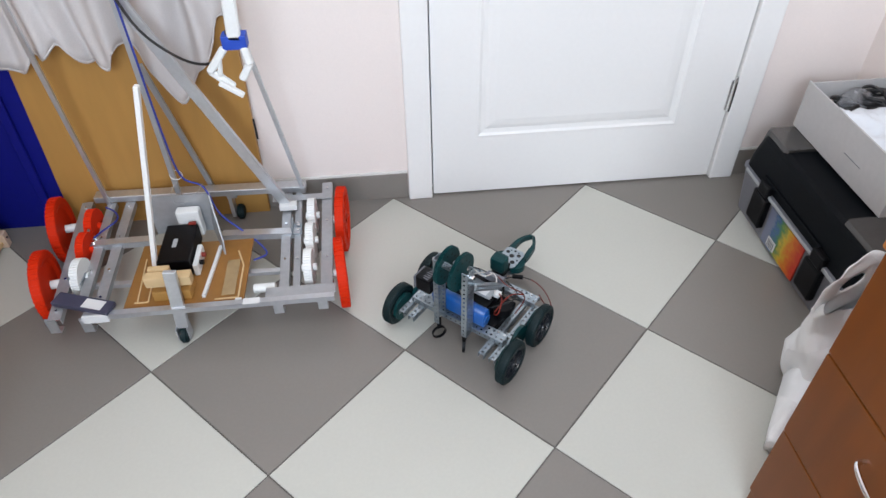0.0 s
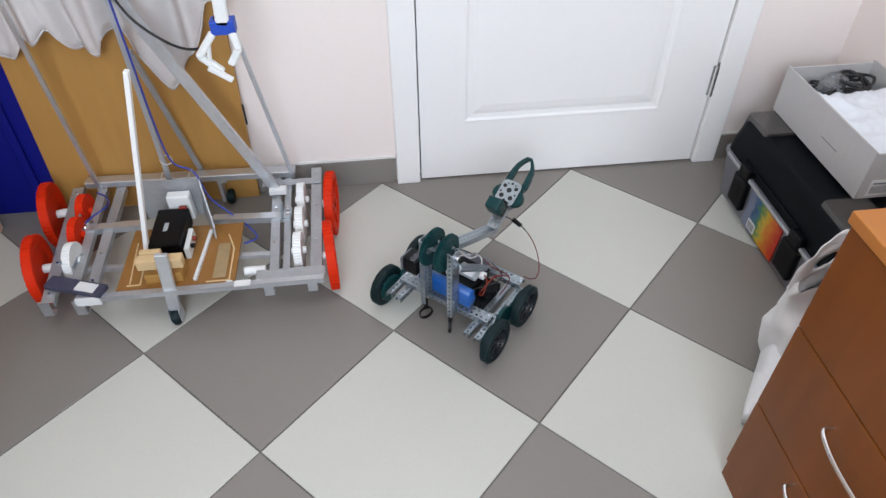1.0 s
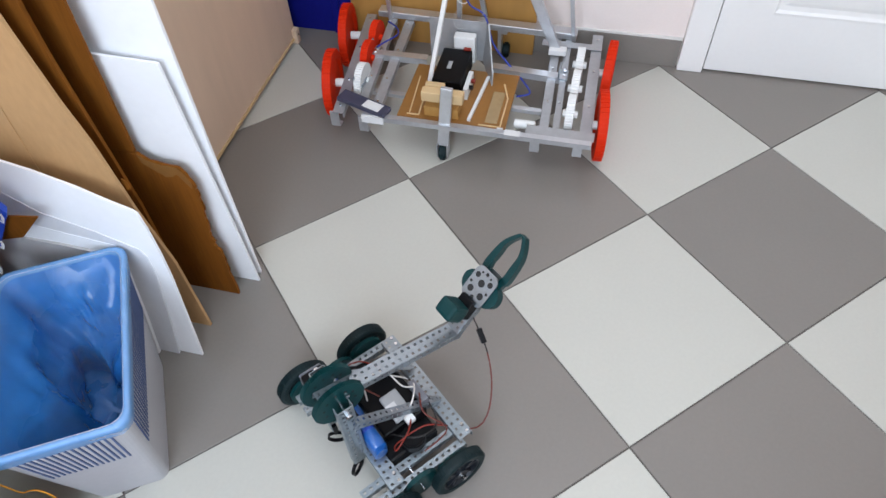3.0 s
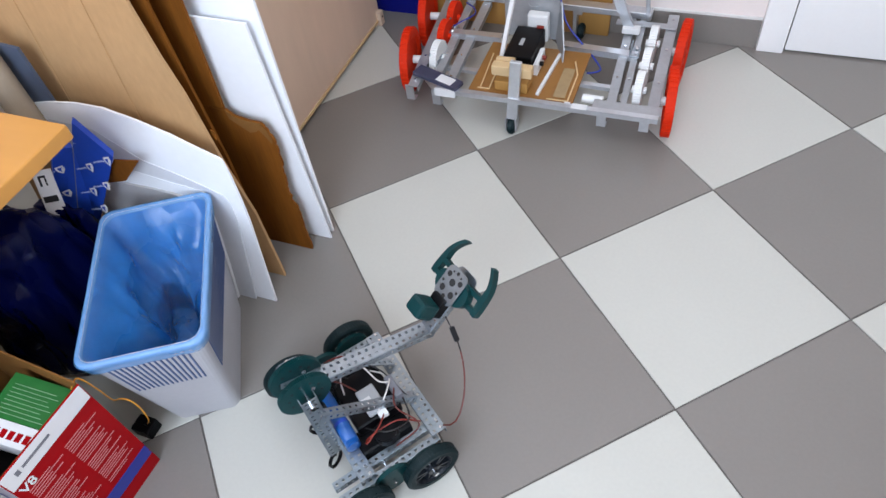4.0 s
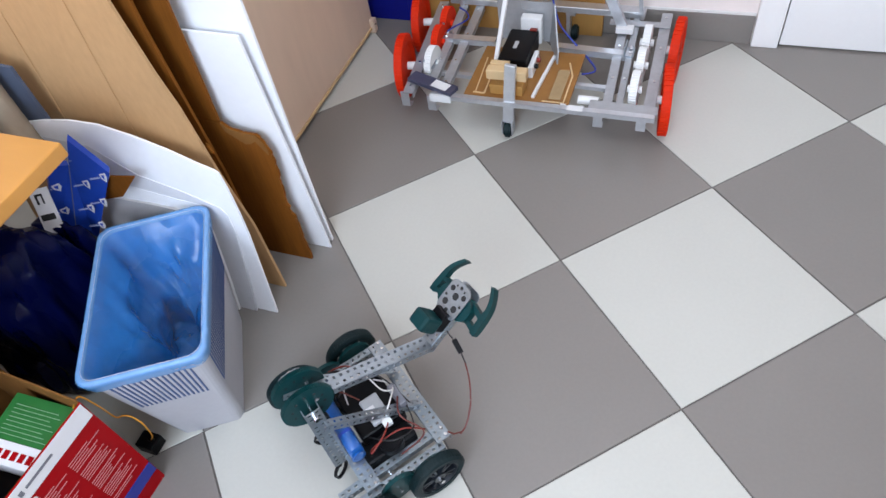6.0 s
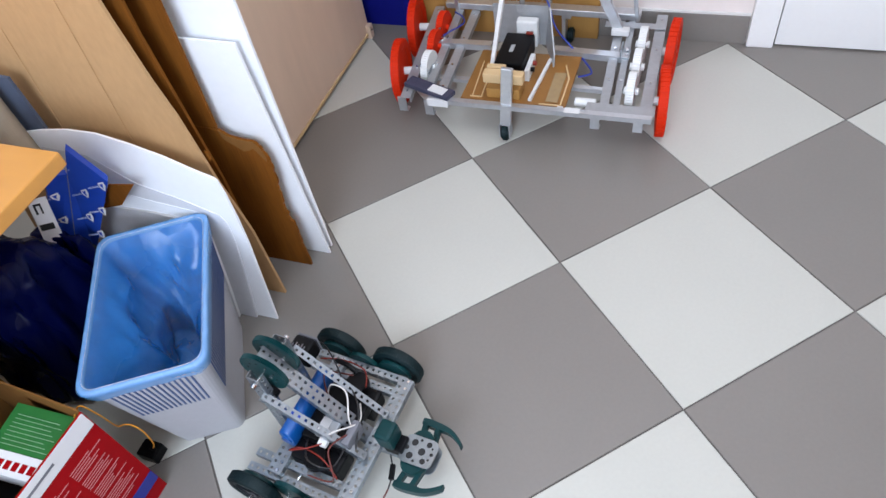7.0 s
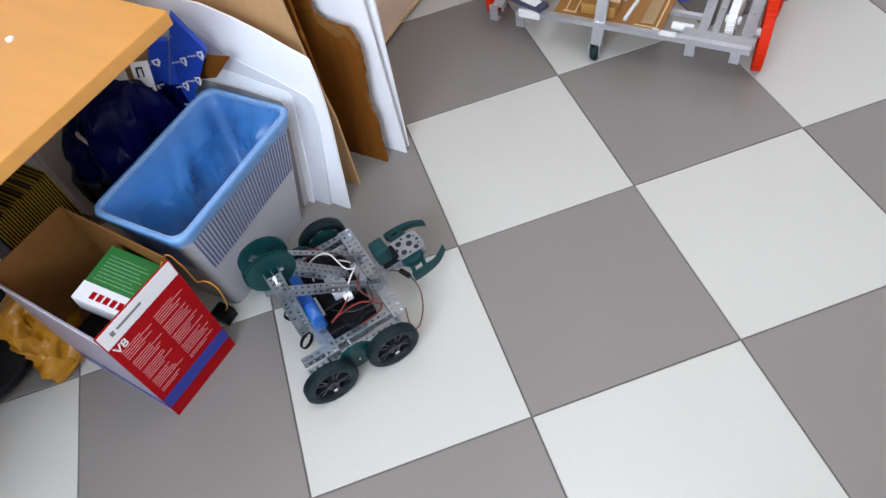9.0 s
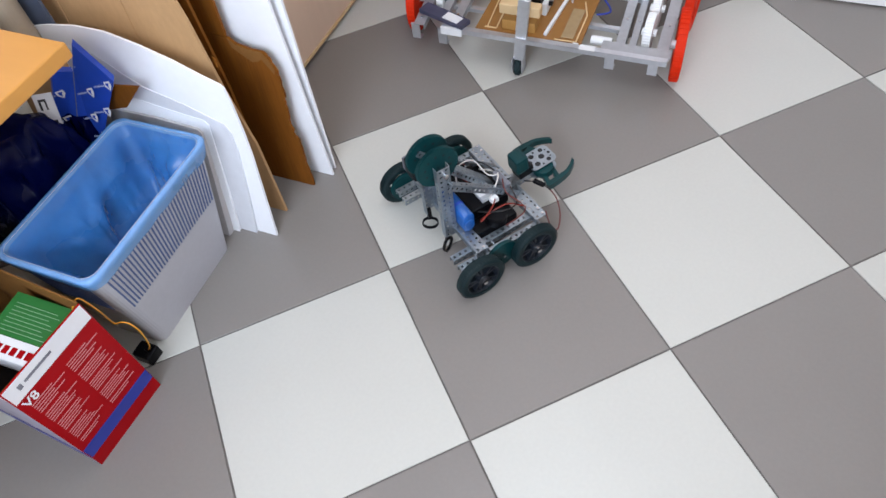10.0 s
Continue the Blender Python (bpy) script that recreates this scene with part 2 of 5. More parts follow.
def bar(a, b, w, h, bevel=0.0, up=(0, 0, 1), bm=None):
    """A straight bar from a to b, w wide and h high."""
    a, b = Vector(a), Vector(b)
    d = b - a
    z = d.normalized()
    x = z.cross(Vector(up))
    x = x.normalized() if x.length > 1e-4 else Vector((1, 0, 0))
    y = z.cross(x)
    m = Matrix((x, y, z)).transposed().to_4x4()
    m.translation = (a + b) / 2
    keep = bm is not None
    bm = bm or bmesh.new()
    bmesh.ops.create_cube(bm, size=1, matrix=m @ Matrix.Diagonal((w, h, d.length, 1)))
    if bevel and not keep:
        bmesh.ops.bevel(bm, geom=bm.edges[:], offset=bevel, segments=1, affect="EDGES")
    return bm


def angle_bar(a, b, w, h, t=0.0025):
    """An L profile: a flat of width w on top and a flange of height h."""
    a, b = Vector(a), Vector(b)
    side = (b - a).normalized().cross(Vector((0, 0, 1))).normalized()
    bm = bar(a, b, w, t)
    off = side * (w / 2 - t / 2) - Vector((0, 0, h / 2))
    bar(a + off, b + off, t, h, bm=bm)
    return bm


def cyl(r, h, m=Matrix(), n=24, r2=None, bevel=0.0, bm=None):
    keep = bm is not None
    bm = bm or bmesh.new()
    bmesh.ops.create_cone(bm, cap_ends=True, segments=n, radius1=r, radius2=r if r2 is None else r2, depth=h, matrix=m)
    if bevel and not keep:
        bmesh.ops.bevel(bm, geom=[e for e in bm.edges if len(e.link_faces) == 2 and e.calc_face_angle(0) > 0.6], offset=bevel, segments=2, affect="EDGES")
    return bm


def lathe(profile, n=32, m=Matrix(), bm=None):
    """Turns (radius, height) pairs round the z axis."""
    bm = bm or bmesh.new()
    rings = []
    for r, z in profile:
        rings.append([bm.verts.new(m @ Vector((r * math.cos(2 * math.pi * i / n), r * math.sin(2 * math.pi * i / n), z))) for i in range(n)])
    for a, b in zip(rings, rings[1:]):
        for i in range(n):
            bm.faces.new((a[i], a[(i + 1) % n], b[(i + 1) % n], b[i]))
    return bm


def tube(points, r, n=8, bm=None, smooth_steps=6):
    """A round cable through the points."""
    pts = [Vector(p) for p in points]
    if smooth_steps > 1 and len(pts) > 2:
        fine = []
        for i in range(len(pts) - 1):
            p0, p1, p2, p3 = pts[max(i - 1, 0)], pts[i], pts[i + 1], pts[min(i + 2, len(pts) - 1)]
            for k in range(smooth_steps):
                t = k / smooth_steps
                fine.append(0.5 * ((2 * p1) + (p2 - p0) * t + (2 * p0 - 5 * p1 + 4 * p2 - p3) * t * t + (3 * p1 - p0 - 3 * p2 + p3) * t ** 3))
        pts = fine + [pts[-1]]
    bm = bm or bmesh.new()
    rings = []
    ref = Vector((0.3, 0.2, 1)).normalized()
    for i, p in enumerate(pts):
        d = (pts[min(i + 1, len(pts) - 1)] - pts[max(i - 1, 0)]).normalized()
        x = d.cross(ref)
        x = x.normalized() if x.length > 1e-3 else d.orthogonal().normalized()
        y = d.cross(x)
        rings.append([bm.verts.new(p + r * (math.cos(2 * math.pi * k / n) * x + math.sin(2 * math.pi * k / n) * y)) for k in range(n)])
    for a, b in zip(rings, rings[1:]):
        for k in range(n):
            bm.faces.new((a[k], a[(k + 1) % n], b[(k + 1) % n], b[k]))
    bm.faces.new(rings[0])
    bm.faces.new(rings[-1])
    return bm


def extrude(outline, t, m=Matrix(), bm=None):
    """A flat outline (x, y) given thickness t along z, placed by m."""
    bm = bm or bmesh.new()
    lo = [bm.verts.new(m @ Vector((x, y, -t / 2))) for x, y in outline]
    hi = [bm.verts.new(m @ Vector((x, y, t / 2))) for x, y in outline]
    bm.faces.new(lo[::-1])
    bm.faces.new(hi)
    for i in range(len(lo)):
        j = (i + 1) % len(lo)
        bm.faces.new((lo[i], lo[j], hi[j], hi[i]))
    return bm


def loft(rings, closed=True, caps=(True, True), bm=None):
    bm = bm or bmesh.new()
    vs = [[bm.verts.new(p) for p in r] for r in rings]
    n = len(vs[0])
    for a, b in zip(vs, vs[1:]):
        for i in range(n if closed else n - 1):
            j = (i + 1) % n
            bm.faces.new((a[i], a[j], b[j], b[i]))
    if closed and caps[0]:
        bm.faces.new(vs[0][::-1])
    if closed and caps[1]:
        bm.faces.new(vs[-1])
    return bm


def rounded(w, d, r, n=5, cx=0.0, cy=0.0):
    """A rounded rectangle as (x, y) pairs."""
    out = []
    for sx, sy, a0 in ((1, 1, 0), (-1, 1, 90), (-1, -1, 180), (1, -1, 270)):
        for k in range(n + 1):
            a = radians(a0 + 90 * k / n)
            out.append((cx + sx * (w / 2 - r) + r * math.cos(a), cy + sy * (d / 2 - r) + r * math.sin(a)))
    return out


def holed(bm, nx, ny, m, pitch=0.0127, hole=0.0049, t=0.0014, margin=0.0):
    """A flat of nx by ny square cells, each with a square hole, centred on m's origin and lying in its xy plane."""
    grid = {}

    def v(x, y, z):
        key = (round(x, 6), round(y, 6), z)
        if key not in grid:
            grid[key] = bm.verts.new(m @ Vector((x, y, z)))
        return grid[key]

    for i in range(nx):
        for j in range(ny):
            cx, cy = (i - (nx - 1) / 2) * pitch, (j - (ny - 1) / 2) * pitch
            o, q = pitch / 2, hole / 2
            outer = [(cx - o, cy - o), (cx + o, cy - o), (cx + o, cy + o), (cx - o, cy + o)]
            inner = [(cx - q, cy - q), (cx + q, cy - q), (cx + q, cy + q), (cx - q, cy + q)]
            for z in (-t / 2, t / 2):
                for k in range(4):
                    n = (k + 1) % 4
                    bm.faces.new((v(*outer[k], z), v(*outer[n], z), v(*inner[n], z), v(*inner[k], z)))
            for k in range(4):
                n = (k + 1) % 4
                bm.faces.new((v(*inner[k], -t / 2), v(*inner[n], -t / 2), v(*inner[n], t / 2), v(*inner[k], t / 2)))
    x1, y1 = nx * pitch / 2, ny * pitch / 2
    for k in range(nx):
        xa, xb = -x1 + k * pitch, -x1 + (k + 1) * pitch
        for y in (-y1, y1):
            bm.faces.new((v(xa, y, -t / 2), v(xb, y, -t / 2), v(xb, y, t / 2), v(xa, y, t / 2)))
    for k in range(ny):
        ya, yb = -y1 + k * pitch, -y1 + (k + 1) * pitch
        for x in (-x1, x1):
            bm.faces.new((v(x, ya, -t / 2), v(x, yb, -t / 2), v(x, yb, t / 2), v(x, ya, t / 2)))
    return bm


def channel(n, wide, m, bm=None, flange=1):
    """A perforated C channel along x: a web of n by wide holes facing up, with two flanges hanging down."""
    bm = bm or bmesh.new()
    p = 0.0127
    holed(bm, n, wide, m)
    for s in (-1, 1):
        holed(bm, n, flange, m @ Matrix.Translation((0, s * (wide * p / 2 + 0.0003), -flange * p / 2 - 0.0003)) @ pose(0, 0, 0, 90))
    return bm


def lettering(text, size, m, depth=0.0003):
    """Words in the built-in font as a mesh, lying in m's xy plane."""
    curve = bpy.data.curves.new("letters", "FONT")
    curve.body, curve.size, curve.extrude, curve.offset = text, size, depth, size * 0.012
    ob = bpy.data.objects.new("letters", curve)
    bm = bmesh.new()
    me = ob.to_mesh()
    bm.from_mesh(me)
    ob.to_mesh_clear()
    bpy.data.objects.remove(ob)
    bmesh.ops.transform(bm, matrix=m, verts=bm.verts[:])
    return bm


def sheet(name, outline, y, t, material, label, category, lean=0.0, turn=0.0, group=""):
    """An upright sheet standing on the floor, its outline in (x, z), its face towards the room."""
    x0 = sum(p[0] for p in outline) / len(outline)
    bm = extrude([(x - x0, z) for x, z in outline], t, pose(0, 0, 0, 90))
    ob = part(name, bm, material)
    ob.matrix_basis = pose(x0, y, 0.0, lean, 0, turn)
    return tagged(ob, label, category, group)


# ---- the room ----
X0, X1, Y0, Y1, H = -1.75, 1.29, -2.7, 0.575, 2.7


def structure(name, bm, material, label, category="wall"):
    return tagged(part(name, bm, material), label, category, kind="structure")


ground = structure("floor", B((X0, X1, Y0, Y1 + 0.1, -0.12, -0.0025)), GROUT, "checkered floor of cream and grey brown tiles laid diagonally", "floor")
structure("ceiling", B((X0 - 0.12, X1 + 0.12, Y0 - 0.12, Y1 + 0.12, H, H + 0.1)), CEILING, "plain white painted ceiling", "ceiling")
structure("wall_north", B((X0 - 0.12, 0.05, Y1, Y1 + 0.12, 0, H), (1.003, X1 + 0.12, Y1, Y1 + 0.12, 0, H), (0.05, 1.003, Y1, Y1 + 0.12, 2.13, H)), WALL, "pale pink painted wall with a doorway")
structure("wall_east", B((X1, X1 + 0.12, Y0 - 0.12, Y1, 0, H)), WALL, "pale pink painted side wall")
structure("wall_west", B((X0 - 0.12, X0, Y0 - 0.12, Y1, 0, H)), WALL, "pale pink painted side wall behind the cupboard")
structure("wall_south", B((X0, X1, Y0 - 0.12, Y0, 0, 1.0), (X0, X1, Y0 - 0.12, Y0, 2.4, H), (X0, -0.9, Y0 - 0.12, Y0, 1.0, 2.4), (1.2, X1, Y0 - 0.12, Y0, 1.0, 2.4)), WALL, "pale pink painted wall with a window opening")
structure("hall_wall", B((-0.3, 1.4, Y1 + 0.125, Y1 + 0.16, 0, H)), WALL, "plain wall closing the doorway behind the door")
for x0, x1 in ((X0, 0.044), (1.008, X1)):
    structure("baseboard", B((x0, x1, Y1 - 0.009, Y1 - 0.0005, 0, 0.083), bevel=0.0015), TILE_DARK, "grey brown tile skirting along the wall", "baseboard")
    structure("trim", B((x0, x1, Y1 - 0.007, Y1 - 0.0005, 0.0835, 0.089)), CAULK, "white sealant line above the skirting", "trim")

# door with its casing
frame_1 = structure("door_frame", B((0.046, 0.113, 0.553, Y1 + 0.12, 0, 2.105), (0.937, 1.005, 0.553, Y1 + 0.12, 0, 2.105), (0.046, 1.005, 0.553, Y1 + 0.12, 2.106, 2.17), bevel=0.004), WHITE, "white lacquered door casing", "door frame")
part("door_stop", B((0.114, 0.128, 0.607, 0.63, 0, 2.1), (0.922, 0.936, 0.607, 0.63, 0, 2.1)), WHITE, frame_1)


def door_leaf(x0, x1, y, t, z0, z1, panels):
    """A leaf with recessed panels: a moulding slopes in, then the raised field."""
    bm = bmesh.new()
    xs = sorted({x0, x1} | {p[0] for p in panels} | {p[1] for p in panels})
    zs = sorted({z0, z1} | {p[2] for p in panels} | {p[3] for p in panels})
    for a, b in zip(xs, xs[1:]):
        for c, d in zip(zs, zs[1:]):
            if any(p[0] <= a and b <= p[1] and p[2] <= c and d <= p[3] for p in panels):
                rings = []
                for inset, depth in ((0, 0), (0.007, -0.001), (0.014, 0.003), (0.026, 0.0045), (0.036, 0.002), (0.055, 0.0)):
                    rings.append([Vector((a + inset, y + depth, c + inset)), Vector((b - inset, y + depth, c + inset)), Vector((b - inset, y + depth, d - inset)), Vector((a + inset, y + depth, d - inset))])
                loft(rings, caps=(False, True), bm=bm)
            else:
                bm.faces.new([bm.verts.new(p) for p in ((a, y, c), (b, y, c), (b, y, d), (a, y, d))])
    loft([[Vector((x0, y, z0)), Vector((x1, y, z0)), Vector((x1, y, z1)), Vector((x0, y, z1))], [Vector((x0, y + t, z0)), Vector((x1, y + t, z0)), Vector((x1, y + t, z1)), Vector((x0, y + t, z1))]], caps=(False, True), bm=bm)
    bmesh.ops.remove_doubles(bm, verts=bm.verts[:], dist=1e-5)
    return bm


door = structure("door_1", door_leaf(0.117, 0.933, 0.566, 0.038, 0.006, 2.1, ((0.235, 0.80, 0.185, 0.86), (0.235, 0.80, 1.02, 1.93))), WHITE, "closed white panelled interior door", "door")
for z in (0.27, 1.75):
    hinge = part("hinge", cyl(0.006, 0.09, pose(0.934, 0.558, z), 14, bevel=0.001), CHROME, door, "bright steel hinge")
    part("hinge_leaf", B((0.925, 0.934, 0.5635, 0.5655, z - 0.045, z + 0.045)), CHROME, hinge)
    part("hinge_pin", cyl(0.004, 0.014, pose(0.934, 0.558, z + 0.051), 10), CHROME, hinge)
part("door_handle", B((0.16, 0.27, 0.515, 0.53, 1.0, 1.018), (0.16, 0.175, 0.53, 0.566, 1.002, 1.016), bevel=0.004), CHROME, door, "bright lever handle")

# ---- north wall: plywood, blue board, curtain ----
ply = part("plywood_board", extrude([(-0.888, 0.0), (-0.352, 0.0), (-0.338, 0.52), (-0.335, 0.95), (-0.850, 0.95)], 0.018, pose(0, 0.556, 0, 90)), PLY)
tagged(ply, "ochre plywood board standing against the wall", "board")
part("slot", B((-0.3425, -0.3375, 0.545, 0.5468, 0.24, 0.30)), HOLE, ply, "narrow dark slot at the edge")
blue = thing("blue_board", (-1.1, 0.545, 0), "deep ultramarine board with a raised edge leaning beside the cupboard", "board")
part("panel", extrude([(-1.42, 0.0), (-0.885, 0.0), (-0.845, 0.95), (-1.42, 0.95)], 0.008, pose(0, 0.556, 0, 90)), BLUE, blue)
part("edge_strip", bar((-0.935, 0.545, 0.003), (-0.913, 0.545, 0.95), 0.022, 0.012, 0.002, up=(0, 1, 0)), BLUE, blue)


def curtain_mesh():
    bm = bmesh.new()
    nx, nz = 110, 26
    rows = []
    for j in range(nz + 1):
        row = []
        for i in range(nx + 1):
            u = i / nx
            x = -0.95 + 0.64 * u
            low = 0.505 + 0.03 * math.sin(u * 21 + 1) - 0.10 * math.exp(-((u - 0.73) / 0.08) ** 2) + 0.05 * math.exp(-((u - 0.97) / 0.10) ** 2) + 0.012 * math.sin(u * 57)
            z = low + (1.15 - low) * j / nz
            k = 1 - 0.45 * j / nz
            y = 0.505 + 0.022 * k * math.sin(u * 34 + 1.2 * math.sin(u * 9)) + 0.010 * k * math.sin(u * 71 + z * 4)
            row.append(bm.verts.new((x + 0.012 * math.sin(z * 9 + u * 11), y, z)))
        rows.append(row)
    for a, b in zip(rows, rows[1:]):
        for i in range(nx):
            bm.faces.new((a[i], a[i + 1], b[i + 1], b[i]))
    return bm


curtain = tagged(part("curtain", curtain_mesh(), CURTAIN, smooth=True), "sheer off-white curtain with a wavy hem in front of plywood", "curtain")
curtain.modifiers.new("thickness", "SOLIDIFY").thickness = 0.0012
part("hem", tube([(v.co.x, v.co.y - 0.001, v.co.z + 0.004) for v in list(curtain.data.vertices)[0:111:2]], 0.0022, 6, smooth_steps=1), CURTAIN, curtain, "stitched hem of the curtain")

# ---- cupboard on the west side ----
cup = thing("cupboard", (-1.3, 0.15, 0), "beige laminate cupboard seen from its plain side", "cupboard")
part("side_panel", B((-1.068, -1.05, -0.27, 0.488, 0.012, 1.8), bevel=0.0015), BEIGE, cup)
part("body", B((-1.70, -1.0685, -0.27, 0.488, 0.03, 1.8), bevel=0.002), BEIGE, cup)
part("edge_band", B((-1.0495, -1.046, -0.27, 0.488, 0.012, 0.02)), PINE, cup, "pale bottom edge strip")
part("foot", B((-1.09, -1.036, 0.468, 0.490, 0.0, 0.045), bevel=0.003), BEIGE, cup, "small beige foot block")
part("screw", cyl(0.003, 0.002, pose(-1.0355, 0.479, 0.028, 0, 90), 10), HOLE, cup)

# ---- drawer unit on the east side ----
unit = thing("drawer_unit", (0.85, -0.75, 0), "cherry brown drawer unit with bow handles", "drawer unit")
part("carcass", B((0.622, 1.1, -1.02, -0.43, 0.0, 0.632), bevel=0.0015), CHERRY, unit)
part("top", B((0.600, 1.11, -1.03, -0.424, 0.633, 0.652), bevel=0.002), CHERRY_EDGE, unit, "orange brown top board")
part("plinth", B((0.608, 0.621, -1.018, -0.432, 0.0, 0.045)), CHERRY, unit)
for z0, z1, zh in ((0.05, 0.236, 0.215), (0.24, 0.432, 0.375), (0.436, 0.63, 0.56)):
    front = part("drawer_front", B((0.603, 0.6215, -1.018, -0.431, z0, z1), bevel=0.0012), CHERRY, unit)
    if zh < 0.5:
        part("handle", tube([(0.605, -0.570, zh), (0.588, -0.575, zh), (0.578, -0.615, zh), (0.576, -0.665, zh), (0.580, -0.715, zh), (0.590, -0.750, zh), (0.605, -0.755, zh)], 0.0036, 10), CHROME, front, "bright bow handle")

# ---- toolbox by the east wall ----
tool = thing("toolbox", (1.1, 0.17, 0), "large dark plastic toolbox with grey base and clear corner trays", "toolbox")


def box_rings(levels, cx, cy):
    return [[Vector((x, y, z)) for x, y in rounded(w, d, r, 4, cx, cy)] for w, d, r, z in levels]


part("base", loft(box_rings(((0.262, 0.49, 0.02, 0.0), (0.266, 0.496, 0.02, 0.004), (0.278, 0.53, 0.022, 0.126), (0.286, 0.54, 0.024, 0.127), (0.286, 0.54, 0.024, 0.136)), 1.098, 0.18)), TOOL_BASE, tool, "grey plastic base")
part("lid", loft(box_rings(((0.276, 0.53, 0.024, 0.1365), (0.272, 0.526, 0.024, 0.165), (0.256, 0.50, 0.026, 0.226), (0.246, 0.49, 0.026, 0.236), (0.22, 0.46, 0.026, 0.240)), 1.1, 0.18)), TOOL_LID, tool)
for y0, y1 in ((0.322, 0.428), (-0.062, 0.055)):
    tray = part("corner_tray", loft([[Vector((x, y, z)) for x, y in rounded(w, y1 - y0, 0.01, 3, cx, (y0 + y1) / 2)] for w, cx, z in ((0.128, 1.034, 0.196), (0.112, 1.036, 0.240), (0.104, 1.036, 0.2475))]), TOOL_CLEAR, tool, "smoky clear organiser tray")
for y in (0.31, 0.045):
    latch = part("latch", B((0.944, 0.962, y - 0.034, y + 0.034, 0.035, 0.124), (0.946, 0.966, y - 0.024, y + 0.024, 0.122, 0.158), bevel=0.006), BLACK, tool, "black plastic latch")
    part("hinge_pin", cyl(0.004, 0.06, pose(0.957, y, 0.128, 90), 10), BLACK, latch)
# pale strip paints the shine along the top edge of the base
part("rim", bar((0.9535, -0.075, 0.131), (0.9535, 0.415, 0.131), 0.003, 0.008), SILVER_BOX, tool, "pale strip for the highlight on the base edge")
sticker = part("sticker", B((0.9560, 0.9600, 0.100, 0.262, 0.014, 0.120)), RAINBOW, tool, "rainbow product sticker")
part("lid_edge", bar((0.9615, 0.34, 0.160), (0.9615, 0.06, 0.160), 0.006, 0.008, 0.0015, up=(1, 0, 0)), TOOL_LID, tool)
for y in (0.09, 0.18, 0.27):
    part("lid_flute", bar((0.9685, y, 0.166), (0.978, y, 0.222), 0.012, 0.004, 0.0012, up=(1, 0, 0)), TOOL_LID, tool)
part("carry_handle", B((1.150, 1.19, 0.06, 0.30, 0.2405, 0.2465), bevel=0.002), BLACK, tool)
part("barcode_patch", B((0.9535, 0.9552, 0.195, 0.232, 0.022, 0.05)), WHITE_CARD, sticker, "small white patch")
for k in range(5):
    part("print_bar", B((0.9525, 0.9533, 0.2 + 0.006 * k, 0.2028 + 0.006 * k, 0.025, 0.047)), PRINT_GREY, sticker)

# carton on the toolbox
carton = thing("carton", (1.15, 0.24, 0.2475), "open light grey carton full of cables standing on the toolbox", "box")
cz = 0.2485
part("wall", B((1.053, 1.057, 0.05, 0.437, cz, cz + 0.125)), GREY_CARD, carton)
part("wall", B((1.283, 1.287, 0.05, 0.437, cz, cz + 0.125)), GREY_CARD, carton)
part("wall", B((1.0575, 1.2825, 0.05, 0.054, cz, cz + 0.12)), GREY_CARD, carton)
part("wall", B((1.0575, 1.2825, 0.433, 0.437, cz, cz + 0.12)), GREY_CARD, carton)
part("bottom", B((1.0575, 1.2825, 0.0545, 0.4325, cz, cz + 0.003)), GREY_CARD, carton)
tag = part("label", B((1.075, 1.155, 0.0485, 0.0497, cz + 0.008, cz + 0.05)), WHITE_CARD, carton, "white address style label with bars")
for k in range(9):
    part("print_bar", B((1.082 + 0.006 * k, 1.0845 + 0.006 * k, 0.0478, 0.0484, cz + 0.014, cz + 0.034)), PRINT_GREY, tag)
part("print_line", B((1.082, 1.148, 0.0478, 0.0484, cz + 0.039, cz + 0.043)), PRINT_GREY, tag)
part("slit", B((1.0520, 1.0528, 0.16, 0.225, cz + 0.052, cz + 0.0535)), TOOL_BASE, carton)


def tangle(cx, cy, cz, r, n, seed, w, flat=0.6):
    q = random.Random(seed)
    pts = []
    for k in range(n):
        a = k * 0.9 + q.uniform(-0.3, 0.3)
        rr = r * q.uniform(0.55, 1.0)
        pts.append((cx + rr * math.cos(a), cy + rr * math.sin(a), cz + flat * r * q.uniform(-0.6, 0.6)))
    return tube(pts, w, 6, smooth_steps=5)


tagged(part("cable_coil", tangle(1.20, 0.375, cz + 0.10, 0.046, 40, 2, 0.004), WIRE_BLACK, smooth=True), "tangled black cable in the carton", "cable")
tagged(part("cable_coil", tangle(1.115, 0.37, cz + 0.085, 0.04, 40, 3, 0.003), WIRE_BLACK, smooth=True), "tangled thin black cable in the carton", "cable")
tagged(part("cable_coil", tangle(1.16, 0.35, cz + 0.07, 0.042, 34, 5, 0.0035), SILVER_BOX, smooth=True), "tangled grey cable in the carton", "cable")


